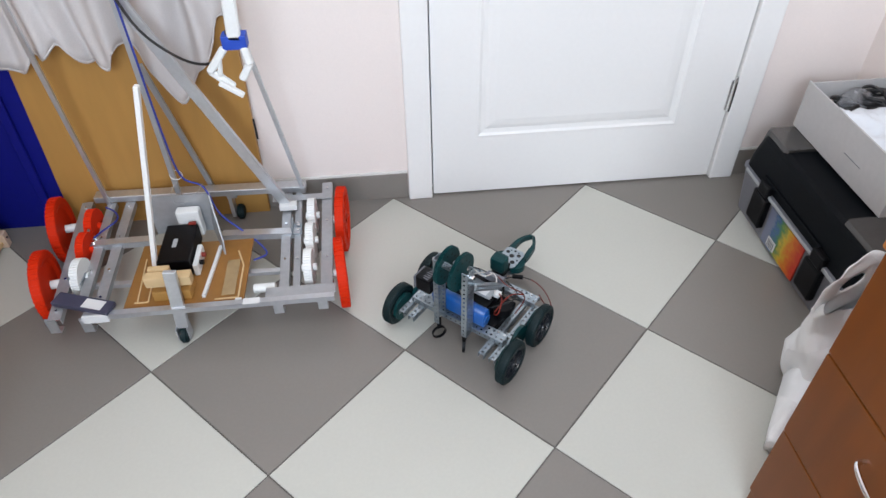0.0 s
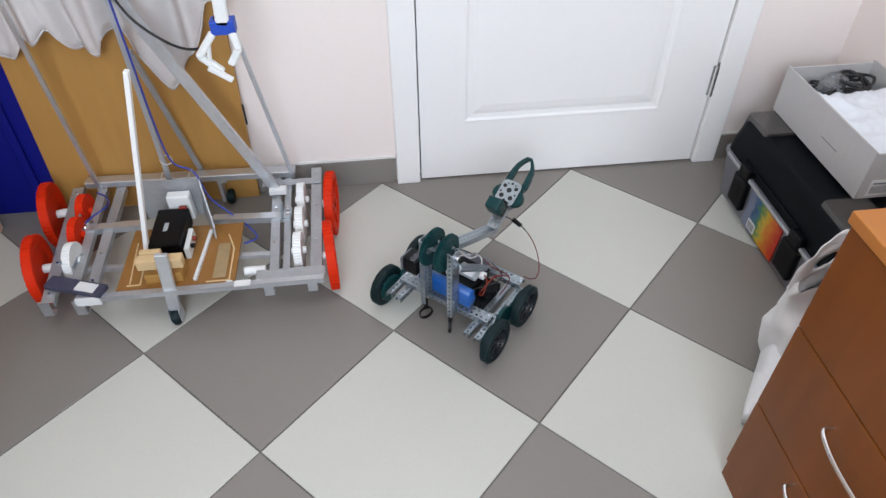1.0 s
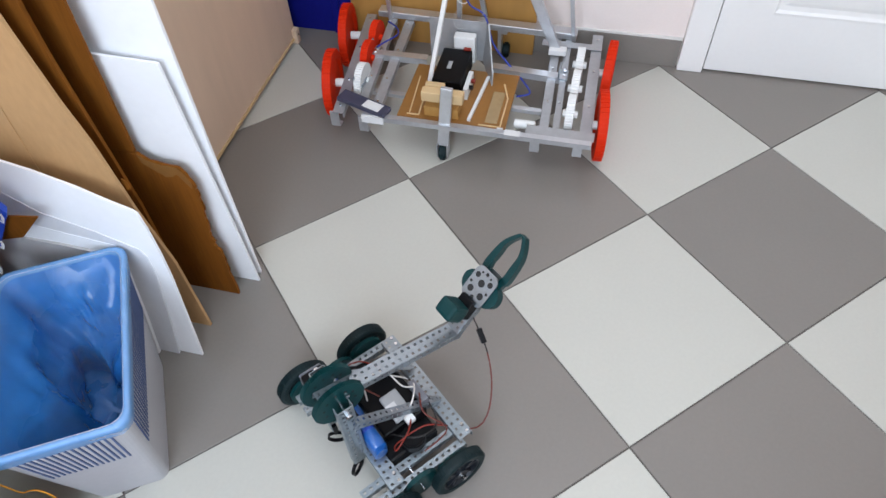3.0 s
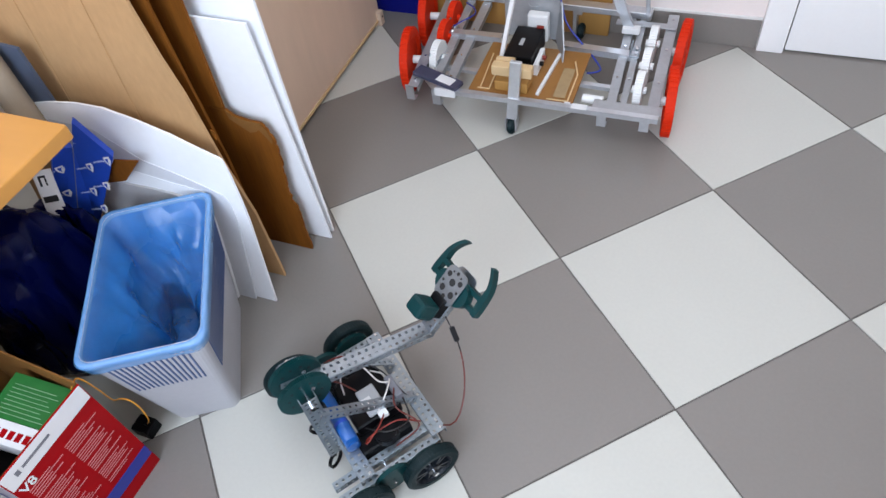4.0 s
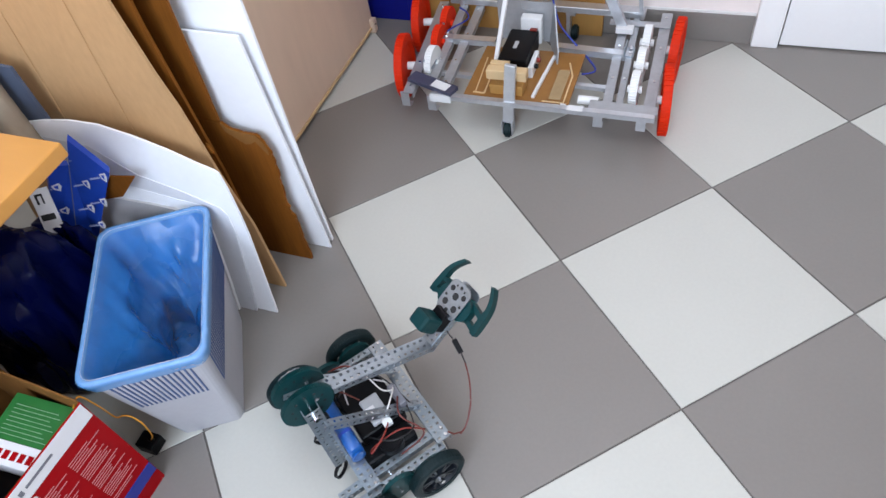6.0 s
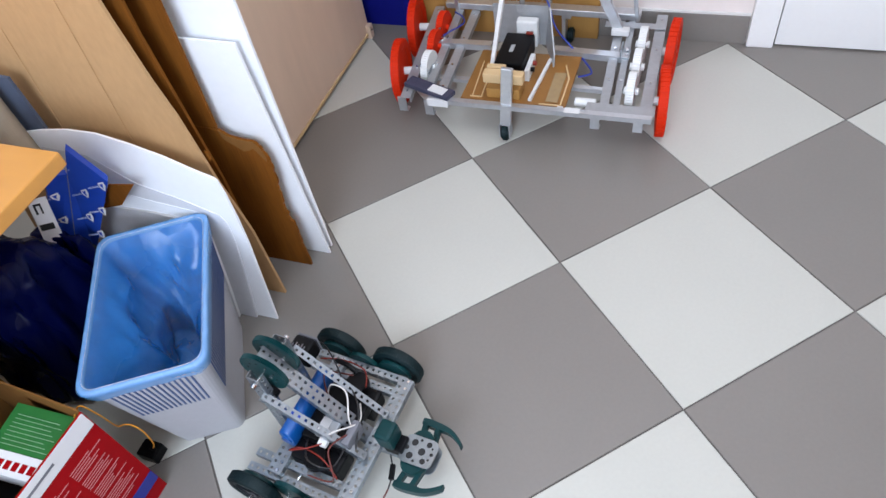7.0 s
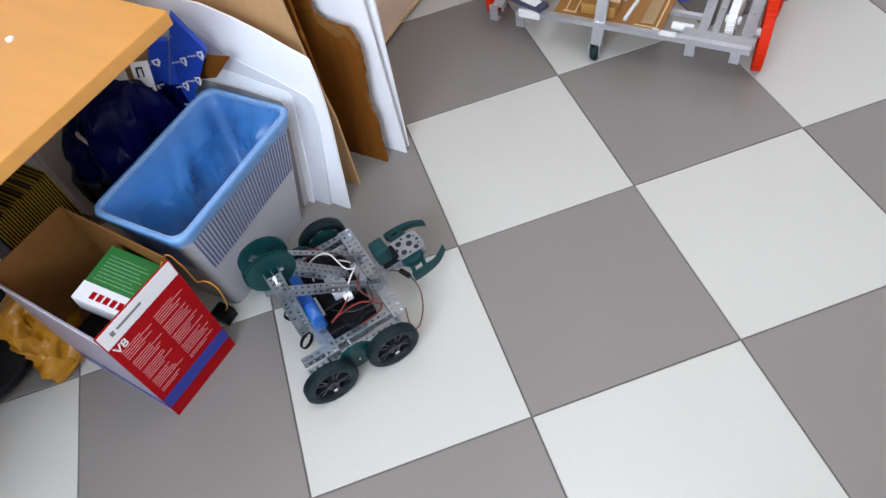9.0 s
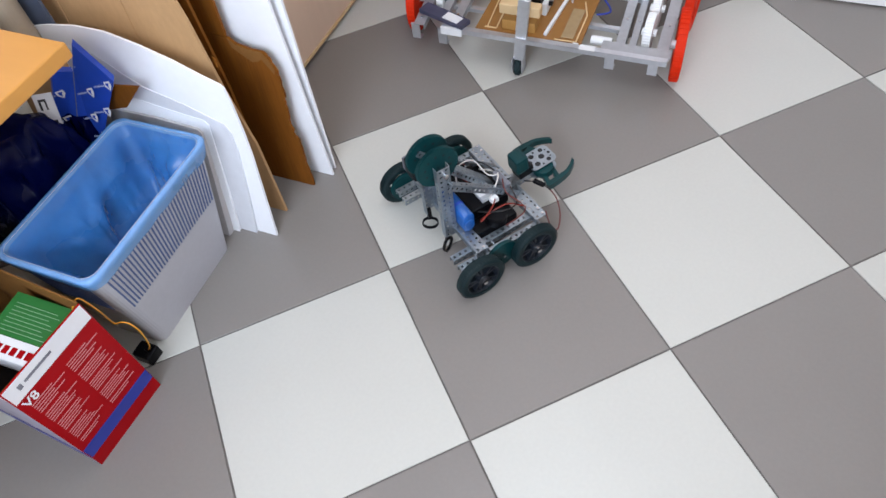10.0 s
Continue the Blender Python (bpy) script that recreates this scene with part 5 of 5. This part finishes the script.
# ---- small wheeled robot with a claw arm (x ahead, y to its left) ----
robot = thing("claw_robot", (0, 0, 0), "small perforated steel robot with green wheels and claw arm", "robot")
P = 0.0127
RW = 0.0508
part("chassis_front", channel(19, 2, pose(0.104, 0, 0.077, 0, 0, 90)), STEEL, robot, "perforated steel front channel")
part("chassis_rear", channel(19, 2, pose(-0.036, 0, 0.0785, 0, 0, 90)), STEEL, robot)
for s in (-1, 1):
    for y in (0.094, 0.121):
        part("side_rail", channel(15, 1, pose(0.004, s * y, 0.0655), flange=1), STEEL, robot)
    upright = Matrix(((0, s, 0, -0.058), (0, 0, s, s * 0.0425), (1, 0, 0, 0.159), (0, 0, 0, 1)))
    part("tower", channel(15, 2, upright), STEEL, robot, "upright perforated tower")
    brace = bmesh.new()
    a, b = Vector((-0.048, s * 0.047, 0.213)), Vector((0.104, s * 0.040, 0.089))
    d = b - a
    m = Matrix.Translation((a + b) / 2) @ pose(0, 0, 0, 0, math.degrees(math.atan2(-d.z, math.hypot(d.x, d.y))), math.degrees(math.atan2(d.y, d.x)))
    holed(brace, 16, 1, m)
    holed(brace, 16, 1, m @ Matrix.Translation((0, s * P / 2, -P / 2)) @ pose(0, 0, 0, 90))
    part("brace", brace, STEEL, robot, "sloping perforated brace")
    # drive train
    gear = part("drive_gear", lathe([(0.004, -0.004), (0.0325, -0.004), (0.0325, 0.004), (0.004, 0.004)], 48, pose(0, s * 0.1325, RW + 0.002, 90)), GREEN, robot, "green nylon gear")
    part("axle", cyl(0.002, 0.05, pose(0, s * 0.118, RW + 0.002, 90), 8), CHROME, gear)
    tie = part("cable_tie_loop", lathe([(0.015, -0.003), (0.0172, -0.003), (0.0172, 0.003), (0.015, 0.003), (0.015, -0.003)], 24, pose(-0.066, s * 0.034, 0.030, 90, 0, -30 * s)), BLACK, robot, "black cable tie loop")
    part("strap", B((-0.069, -0.061, s * 0.034 - 0.003, s * 0.034 + 0.003, 0.044, 0.075)), BLACK, tie)


def robot_wheel(x, s):
    """Rubber tyre with cross ribs, five-spoke rim; built round its axle, which lies along y."""
    m = pose(0, 0, 0, 90)
    tyre = lathe([(0.037, -0.0105), (0.0455, -0.011), (0.0495, -0.0085), (0.0508, -0.004), (0.0508, 0.004), (0.0495, 0.0085), (0.0455, 0.011), (0.037, 0.0105), (0.037, -0.0105)], 48, m)
    for k in range(48):
        bmesh.ops.create_cube(tyre, size=1, matrix=m @ pose(0, 0, 0, 0, 0, 7.5 * k) @ Matrix.Translation((0.0502, 0, 0)) @ Matrix.Diagonal((0.002, 0.0026, 0.015, 1)))
    w = part("wheel", tyre, TYRE, robot, "dark green rubber tyre")
    rim = lathe([(0.0372, -0.009), (0.0345, -0.009), (0.033, -0.003), (0.033, 0.003), (0.0345, 0.009), (0.0372, 0.009)], 40, m)
    lathe([(0.0, -0.010), (0.011, -0.010), (0.012, 0.0), (0.011, 0.010), (0.0, 0.010)], 20, m, rim)
    for k in range(5):
        mk = m @ pose(0, 0, 0, 0, 0, 72 * k)
        for side in (-1, 1):
            bmesh.ops.create_cube(rim, size=1, matrix=mk @ pose(0.022, side * 0.004, 0, 0, 0, side * 12) @ Matrix.Diagonal((0.026, 0.004, 0.012, 1)))
    part("rim", rim, RIM, w, "charcoal spoked rim")
    part("inner_gear", lathe([(0.0, -0.0035), (0.034, -0.0035), (0.034, 0.0035), (0.0, 0.0035)], 48, pose(0, -s * 0.0148, 0, 90)), GREEN, w, "green gear behind the wheel")
    part("axle_collar", cyl(0.0045, 0.008, pose(0, s * 0.0145, 0, 90), 10), CHROME, w, "bright axle collar")
    return w


WHEELS = [(x, s, robot_wheel(x, s)) for s in (-1, 1) for x in (-0.0635, 0.0635)]
for x, s, w in WHEELS:
    w.matrix_basis = Matrix.Translation((x, s * 0.152, RW))

# battery, controller, motors, wires on the deck
pack_b = part("battery", loft([[Vector((-0.030 + u * k, y, 0.105 + v * k)) for u, v in rounded(0.025, 0.050, 0.0115, 5)] for y, k in ((-0.068, 0.9), (-0.066, 1.0), (0.066, 1.0), (0.068, 0.9))]), BATTERY, robot, "blue wrapped battery pack standing on edge", smooth=True)
for s in (-1, 1):
    part("battery_cap", cyl(0.010, 0.003, pose(-0.030, s * 0.0695, 0.105, 90), 20), BATTERY, pack_b)
part("battery_strap", loft([[Vector((-0.030 + u, y, 0.105 + v)) for u, v in rounded(0.0262, 0.0512, 0.012, 5)] for y in (-0.034, -0.028)]), BLUE_PACK, pack_b)
ctrl = part("controller", B((-0.012, 0.074, -0.052, 0.050, 0.082, 0.108), bevel=0.004), BLACK, robot, "black controller")
part("controller_lid", B((0.016, 0.050, -0.046, 0.008, 0.1085, 0.118), bevel=0.003), SILVER_BOX, ctrl, "pale grey controller lid")
part("sticker", B((0.016, 0.034, -0.036, -0.012, 0.1182, 0.1188)), WHITE_CARD, ctrl)
part("plug", B((0.030, 0.046, -0.060, -0.047, 0.110, 0.120), bevel=0.001), WHITE_PRINT, ctrl, "white plug")
part("radio_box", B((0.070, 0.084, -0.046, 0.0, 0.092, 0.126), bevel=0.003), TOOL_BASE, robot, "grey radio module")
for s in (-1, 1):
    mo = part("drive_motor", B((-0.026, 0.072, s * 0.060 - 0.024, s * 0.060 + 0.022, 0.040, 0.080), bevel=0.005), BLACK, robot, "black drive motor")
    part("motor_cap", cyl(0.016, 0.012, pose(0.008, s * 0.034, 0.064, 90), 20), BLACK, mo)
    part("round_motor", cyl(0.021, 0.020, pose(0.028, s * 0.075, 0.089), 24, bevel=0.002), BLACK, mo)
amo = part("arm_motor", B((-0.078, -0.038, 0.047, 0.086, 0.150, 0.189), bevel=0.005), BLACK, robot, "black arm motor on the tower")
part("motor_label", B(*[(-0.074 + 0.006 * k, -0.0715 + 0.006 * k, 0.055, 0.067 + 0.003 * (k % 2), 0.1892, 0.1897) for k in range(5)]), TOOL_BASE, amo, "pale print bars")
part("motor_end", B((-0.078, -0.038, 0.0865, 0.092, 0.150, 0.186), bevel=0.004), TOOL_BASE, amo, "smoky clear motor end")
for s in (-1, 1):
    part("pinion", lathe([(0.0, -0.005), (0.012, -0.005), (0.012, 0.005), (0.0, 0.005)], 20, pose(-0.050, s * 0.0285, 0.196, 90)), BLACK, robot)
part("arm_axle", cyl(0.0022, 0.098, pose(-0.057, 0, 0.240, 90), 10), CHROME, robot)
for s in (-1, 1):
    part("axle_collar", cyl(0.005, 0.008, pose(-0.057, s * 0.0475, 0.240, 90), 10), CHROME, robot)
for x in (-0.036, 0.104):
    for s in (-1, 1):
        for y in (0.1, 0.115):
            part("screw", cyl(0.0028, 0.004, pose(x + 0.006, s * y, 0.0795), 8), CHROME, robot)
wires = ((WIRE_RED, "red wire", [(0.04, -0.055, 0.118), (0.02, -0.075, 0.125), (-0.01, -0.085, 0.115), (0.0, -0.07, 0.10), (0.05, -0.078, 0.115), (0.085, -0.095, 0.098)]),
         (WIRE_BROWN, "red brown wire", [(0.02, 0.01, 0.118), (0.0, 0.03, 0.14), (-0.02, 0.055, 0.13), (-0.03, 0.075, 0.10), (0.02, 0.08, 0.108)]),
         (WIRE_BROWN, "red brown wire", [(0.075, -0.03, 0.128), (0.06, -0.065, 0.13), (0.08, -0.10, 0.1), (0.03, -0.105, 0.09)]),
         (WIRE_WHITE, "white wire", [(0.0, 0.02, 0.11), (0.01, 0.035, 0.145), (0.045, 0.03, 0.15), (0.06, 0.0, 0.125), (0.075, -0.015, 0.128)]),
         (WIRE_WHITE, "white wire", [(0.03, -0.05, 0.118), (0.06, -0.035, 0.14), (0.08, 0.0, 0.12), (0.06, 0.035, 0.11)]),
         (WIRE_BLACK, "black wire", [(-0.01, 0.04, 0.11), (0.03, 0.05, 0.135), (0.07, 0.02, 0.13), (0.09, -0.04, 0.10)]),
         (WIRE_BLACK, "black wire", [(-0.055, 0.09, 0.165), (-0.05, 0.105, 0.14), (-0.03, 0.095, 0.12), (0.0, 0.07, 0.11), (0.02, 0.045, 0.11)]),
         (WIRE_BLACK, "black wire", [(0.0, -0.05, 0.10), (0.03, -0.09, 0.12), (0.07, -0.085, 0.11), (0.08, -0.05, 0.12)]),
         (WIRE_RED, "red wire", [(-0.05, 0.085, 0.12), (-0.02, 0.105, 0.10), (0.03, 0.1, 0.1), (0.05, 0.07, 0.1)]))
for material, label, pts in wires:
    part("wire", tube(pts, 0.0015, 6), material, robot, label, smooth=True)
part("wire_sleeve", tube([(-0.03, 0.1, 0.10), (0.0, 0.095, 0.108), (0.02, 0.09, 0.10)], 0.005, 8), BLACK, robot)

# arm, built round its pivot and pointing along x
arm = part("arm", channel(21, 2, pose(0.107, 0, 0.004)), STEEL, robot, "long perforated steel arm")
for s in (-1, 1):
    out = []
    for k in range(84 * 2):
        a = math.pi * k / 84
        out.append(((0.0435 if k % 2 else 0.0412) * math.cos(a), (0.0435 if k % 2 else 0.0412) * math.sin(a)))
    g = part("arm_gear", extrude(out, 0.0085, pose(0, s * 0.0178, 0, 90)), GREEN, arm, "large green nylon gear")
    dots = bmesh.new()
    for k in range(10):
        a = 2 * math.pi * k / 10
        cyl(0.0024, 0.0095, pose(0.027 * math.cos(a), s * 0.0178, 0.027 * math.sin(a), 90), 8, bm=dots)
    part("gear_holes", dots, HOLE, g)
    part("gear_bolt", cyl(0.004, 0.013, pose(0.012, s * 0.0178, 0.012, 90), 8), CHROME, g)
CL = 54.0
claw_frame = pose(0.233, 0, 0.0, 0, -CL, 0)
wrist = bmesh.new()
channel(6, 2, claw_frame @ pose(0.030, 0, 0.004), wrist)
part("wrist_bracket", wrist, STEEL, arm, "bent perforated wrist bracket")
cm = part("claw_motor", B((0.028, 0.058, -0.018, 0.018, 0.026, 0.066, claw_frame), bevel=0.006), GREEN, arm, "green claw motor housing")
part("motor_base", B((0.034, 0.070, -0.015, 0.015, 0.006, 0.028, claw_frame), bevel=0.003), BLACK, cm)
pl = rounded(0.062, 0.050, 0.012, 4, 0.094, 0)
plate_bm = bmesh.new()
plate = part("claw_plate", extrude(pl, 0.002, claw_frame @ pose(0, 0, 0.018), plate_bm), STEEL, arm, "steel claw plate with round holes")
part("claw_plate_lower", extrude(pl, 0.002, claw_frame @ pose(0, 0, -0.006)), STEEL, arm)
dots = bmesh.new()
for u, v, r in ((0.082, -0.012, 0.006), (0.082, 0.012, 0.006), (0.100, 0.0, 0.0065), (0.108, -0.015, 0.005), (0.108, 0.015, 0.005), (0.072, 0.0, 0.004), (0.118, 0.0, 0.0032), (0.092, -0.019, 0.0025), (0.092, 0.019, 0.0025), (0.116, 0.010, 0.002), (0.116, -0.010, 0.002)):
    cyl(r, 0.0026, claw_frame @ pose(u, v, 0.018), 16, bm=dots)
part("plate_holes", dots, HOLE, plate)
for s in (-1, 1):
    part("claw_gear", lathe([(0.0, -0.008), (0.021, -0.008), (0.021, 0.008), (0.0, 0.008)], 30, claw_frame @ pose(0.090, s * 0.019, 0.006)), GREEN, arm, "green claw gear")
LINK = 0.042


def jaw_mesh(s):
    """A finger with a straight outer edge and a hollowed inner one that hooks in at the tip."""
    outer, inner = [], []
    for k in range(15):
        u = k / 14
        x = -0.030 + 0.082 * u
        lean = -s * 0.012 * max(0.0, u - 0.12) + s * 0.003 * math.sin(math.pi * u)
        hook = -s * 0.0115 * max(0.0, (u - 0.55) / 0.45) ** 2
        outer.append((x, lean + hook + s * 0.0055))
        inner.append((x, lean + hook - s * (0.0045 + 0.003 * math.sin(math.pi * min(u / 0.6, 1.0)) - 0.002 * u)))
    bm = extrude(outer + inner[::-1], 0.014)
    bmesh.ops.triangulate(bm, faces=[f for f in bm.faces if len(f.verts) > 4])
    return bm


JAWS = []
for s in (-1, 1):
    jaw = part("jaw", jaw_mesh(s), GREEN, arm, "green curved claw jaw")
    links = [part("jaw_link", B((0, LINK, -0.0045, 0.0045, -0.006, 0.006), bevel=0.001), GREEN, arm) for k in range(2)]
    JAWS.append((s, jaw, links))

# cable from the claw motor down to the deck: rigid pieces that swing
NCABLE, SEG = 14, 0.0154
cable = [part("cable_piece", tube([(0, 0, 0), (SEG * 1.04, 0, 0)], 0.0014, 6, smooth_steps=1), WIRE_BLACK if k < 4 else WIRE_BROWN, robot) for k in range(NCABLE)]
part("cable_plug", B((-0.013, 0.013, -0.0045, 0.0045, -0.0035, 0.0035), bevel=0.001), BLACK, cable[2], "black cable plug")

# ---- floor tiles ----
T = 0.4
R = math.sqrt(0.5)


def clip_tile(a, b):
    """The tile's outline in world x, y, cut off at the walls."""
    g = 0.0016
    pts = [((i - j) * R * T, (i + j) * R * T) for i, j in ((a + g / T, b + g / T), (a + 1 - g / T, b + g / T), (a + 1 - g / T, b + 1 - g / T), (a + g / T, b + 1 - g / T))]
    for axis, lim, sign in ((0, X0, 1), (0, X1, -1), (1, Y0, 1), (1, Y1 - 0.0005, -1)):
        out = []
        for k in range(len(pts)):
            p, n = pts[k], pts[(k + 1) % len(pts)]
            ip, iq = sign * (p[axis] - lim) >= 0, sign * (n[axis] - lim) >= 0
            if ip:
                out.append(p)
            if ip != iq:
                f = (lim - p[axis]) / (n[axis] - p[axis])
                out.append((p[0] + f * (n[0] - p[0]), p[1] + f * (n[1] - p[1])))
        pts = out
        if len(pts) < 3:
            return None
    return pts


for a in range(-8, 8):
    for b in range(-8, 8):
        pts = clip_tile(a, b)
        if not pts:
            continue
        cx, cy = sum(p[0] for p in pts) / len(pts), sum(p[1] for p in pts) / len(pts)
        area = abs(sum(p[0] * n[1] - n[0] * p[1] for p, n in zip(pts, pts[1:] + pts[:1]))) / 2
        if area < 1e-4:
            continue
        shrink = lambda p, e: (cx + (p[0] - cx) * e, cy + (p[1] - cy) * e)
        bm = loft([[Vector((p[0] - cx, p[1] - cy, -0.008)) for p in pts], [Vector((p[0] - cx, p[1] - cy, -0.0006)) for p in pts], [Vector((shrink(p, 0.9965)[0] - cx, shrink(p, 0.9965)[1] - cy, 0.0)) for p in pts]])
        tile = part("tile", bm, TILE_LIGHT if (a + b) % 2 == 0 else TILE_DARK, ground)
        tile.matrix_basis = Matrix.Translation((cx, cy, 0))

# ---- what moves ----
ROBOT_PATH = [(0.0, 0.149, 0.047, 48.9), (0.5, 0.149, 0.047, 48.7), (1.0, 0.147, 0.047, 48.6), (1.2, 0.140, 0.040, 48.7), (1.5, 0.046, -0.065, 49.0), (2.0, -0.117, -0.259, 49.0), (2.5, -0.280, -0.455, 48.5),
              (3.0, -0.440, -0.645, 50.5), (3.2, -0.493, -0.708, 51.5), (3.5, -0.530, -0.772, 53.0), (4.3, -0.531, -0.777, 53.4), (5.5, -0.531, -0.776, 53.3), (6.4, -0.532, -0.776, 53.0), (6.6, -0.55, -0.785, 45.0), (6.8, -0.574, -0.798, 22.0),
              (7.0, -0.597, -0.776, -6.0), (7.2, -0.613, -0.756, -33.0), (7.4, -0.622, -0.746, -46.0), (7.5, -0.622, -0.745, -46.9), (7.9, -0.628, -0.746, -46.0), (8.0, -0.630, -0.746, -43.5),
              (8.3, -0.668, -0.750, -18.0), (8.5, -0.705, -0.760, 8.5), (8.7, -0.726, -0.775, 33.0), (8.85, -0.728, -0.805, 52.0), (9.0, -0.720, -0.817, 58.6), (9.5, -0.597, -0.618, 55.8), (10.0, -0.452, -0.415, 54.0)]
ARM_PATH = [(0.0, -50), (0.3, -48), (0.5, -39.5), (1.0, -24), (1.5, -17), (2.0, -13.6), (2.5, -13), (3.2, -11), (4.3, -13), (5.7, -12.5), (5.9, -14), (6.55, -46), (6.8, -49), (10.0, -49)]
CLAW_PATH = [(0.0, 8), (3.3, 8), (3.6, 30), (4.1, 92), (5.5, 100), (10.0, 100)]
BASKET_PATH = [(0.0, -0.902, -0.728, 31.5), (7.05, -0.902, -0.728, 31.5), (7.4, -0.930, -0.694, 35.8), (7.6, -0.931, -0.692, 36.0), (8.0, -0.944, -0.678, 35.0), (8.3, -0.95, -0.684, 31.0), (8.6, -0.964, -0.706, 20.0), (8.8, -0.980, -0.736, 7.0), (9.0, -0.986, -0.744, 1.0), (10.0, -0.986, -0.744, 1.0)]


def at_time(rows, t, column=1):
    for a, b in zip(rows, rows[1:]):
        if t <= b[0]:
            f = 0 if b[0] == a[0] else max(0, (t - a[0]) / (b[0] - a[0]))
            f = f * f * (3 - 2 * f) if column == 9 else f
            c = 1 if column == 9 else column
            return a[c] + (b[c] - a[c]) * f
    return rows[-1][1 if column == 9 else column]


def arm_pose(deg):
    return pose(-0.057, 0, 0.240, 0, -deg, 0)


def chain(start, end, n, seg):
    """A slack cable of n equal pieces between two points, bowed out to the robot's right."""
    away, along = Vector((0.20, -0.95, -0.20)).normalized(), Vector((0.85, 0.20, 0.35)).normalized()

    def curve(bow):
        out = []
        for k in range(81):
            u = k / 80
            p = start.lerp(end, u) + away * bow * math.sin(math.pi * u ** 1.25) + along * bow * bow * 5 * math.sin(2 * math.pi * u)
            p.z = max(p.z, 0.008)
            out.append(p)
        return out

    low, high = 0.0, 0.085
    for _ in range(24):
        bow = (low + high) / 2
        pts = curve(bow)
        if sum((b - a).length for a, b in zip(pts, pts[1:])) > n * seg:
            high = bow
        else:
            low = bow
    pts = curve(low)
    total = sum((b - a).length for a, b in zip(pts, pts[1:]))
    out, run, want = [start.copy()], 0.0, total / n
    for a, b in zip(pts, pts[1:]):
        run += (b - a).length
        if run >= want * len(out) - 1e-9 and len(out) < n:
            out.append(b.copy())
    while len(out) < n + 1:
        out.append(end.copy())
    return out


def motions():
    walk(robot, [(t, pose(x, y, 0, 0, 0, yaw)) for t, x, y, yaw in ROBOT_PATH])
    walk(basket, [(t, pose(x, y, 0, 0, 0, yaw)) for t, x, y, yaw in BASKET_PATH])
    walk(arm, [(t, arm_pose(a)) for t, a in ARM_PATH])
    for panel, dx, dy in ((white_curved, 0.016, 0.030), (white_mid, 0.014, 0.029), (white_low, 0.010, 0.028), (white_front, 0.008, 0.027)):
        rest = panel.matrix_basis.copy()
        pushed = Matrix.Translation((dx, dy, 0)) @ rest
        walk(panel, [(0.0, rest), (7.05, rest), (7.35, pushed), (8.2, pushed), (8.6, rest), (10.0, rest)])
    bag_rest = navy.matrix_basis.copy()
    bag_pushed = Matrix.Translation((-0.028, 0.042, 0)) @ bag_rest
    walk(navy, [(0.0, bag_rest), (8.0, bag_rest), (8.8, bag_pushed), (10.0, bag_pushed)])
    # wheels roll by the ground that each side covers
    times = [k * 0.1 for k in range(101)]
    for x, s, w in WHEELS:
        rows, turn = [], 0.0
        last = None
        for t in times:
            here = [at_time(ROBOT_PATH, t, c) for c in (1, 2, 3)]
            if last:
                yaw = radians((here[2] + last[2]) / 2)
                ahead = (here[0] - last[0]) * math.cos(yaw) + (here[1] - last[1]) * math.sin(yaw)
                turn += math.degrees((ahead + s * -0.152 * radians(here[2] - last[2])) / RW)
            rows.append((t, pose(x, s * 0.152, RW, 0, turn, 0)))
            last = here
        walk(w, rows)
    for s, jaw, links in JAWS:
        walk(jaw, [(t, claw_frame @ pose(0.108 + LINK * math.cos(radians(a)), s * (0.017 + LINK * math.sin(radians(a))), -0.002)) for t, a in CLAW_PATH])
        for k, link in enumerate(links):
            walk(link, [(t, claw_frame @ pose(0.108 - 0.024 * k, s * 0.017, -0.002 + 0.001 * k, 0, 0, s * a)) for t, a in CLAW_PATH])
    for k, piece in enumerate(cable):
        rows = []
        for t, a in ARM_PATH:
            start = (arm_pose(a) @ claw_frame) @ Vector((0.042, -0.016, 0.0))
            pts = chain(start, Vector((0.116, -0.118, 0.084)), NCABLE, SEG)
            d = (pts[k + 1] - pts[k]).normalized()
            m = d.to_track_quat("X", "Z").to_matrix().to_4x4()
            m.translation = pts[k]
            rows.append((t, m))
        walk(piece, rows)


motions()
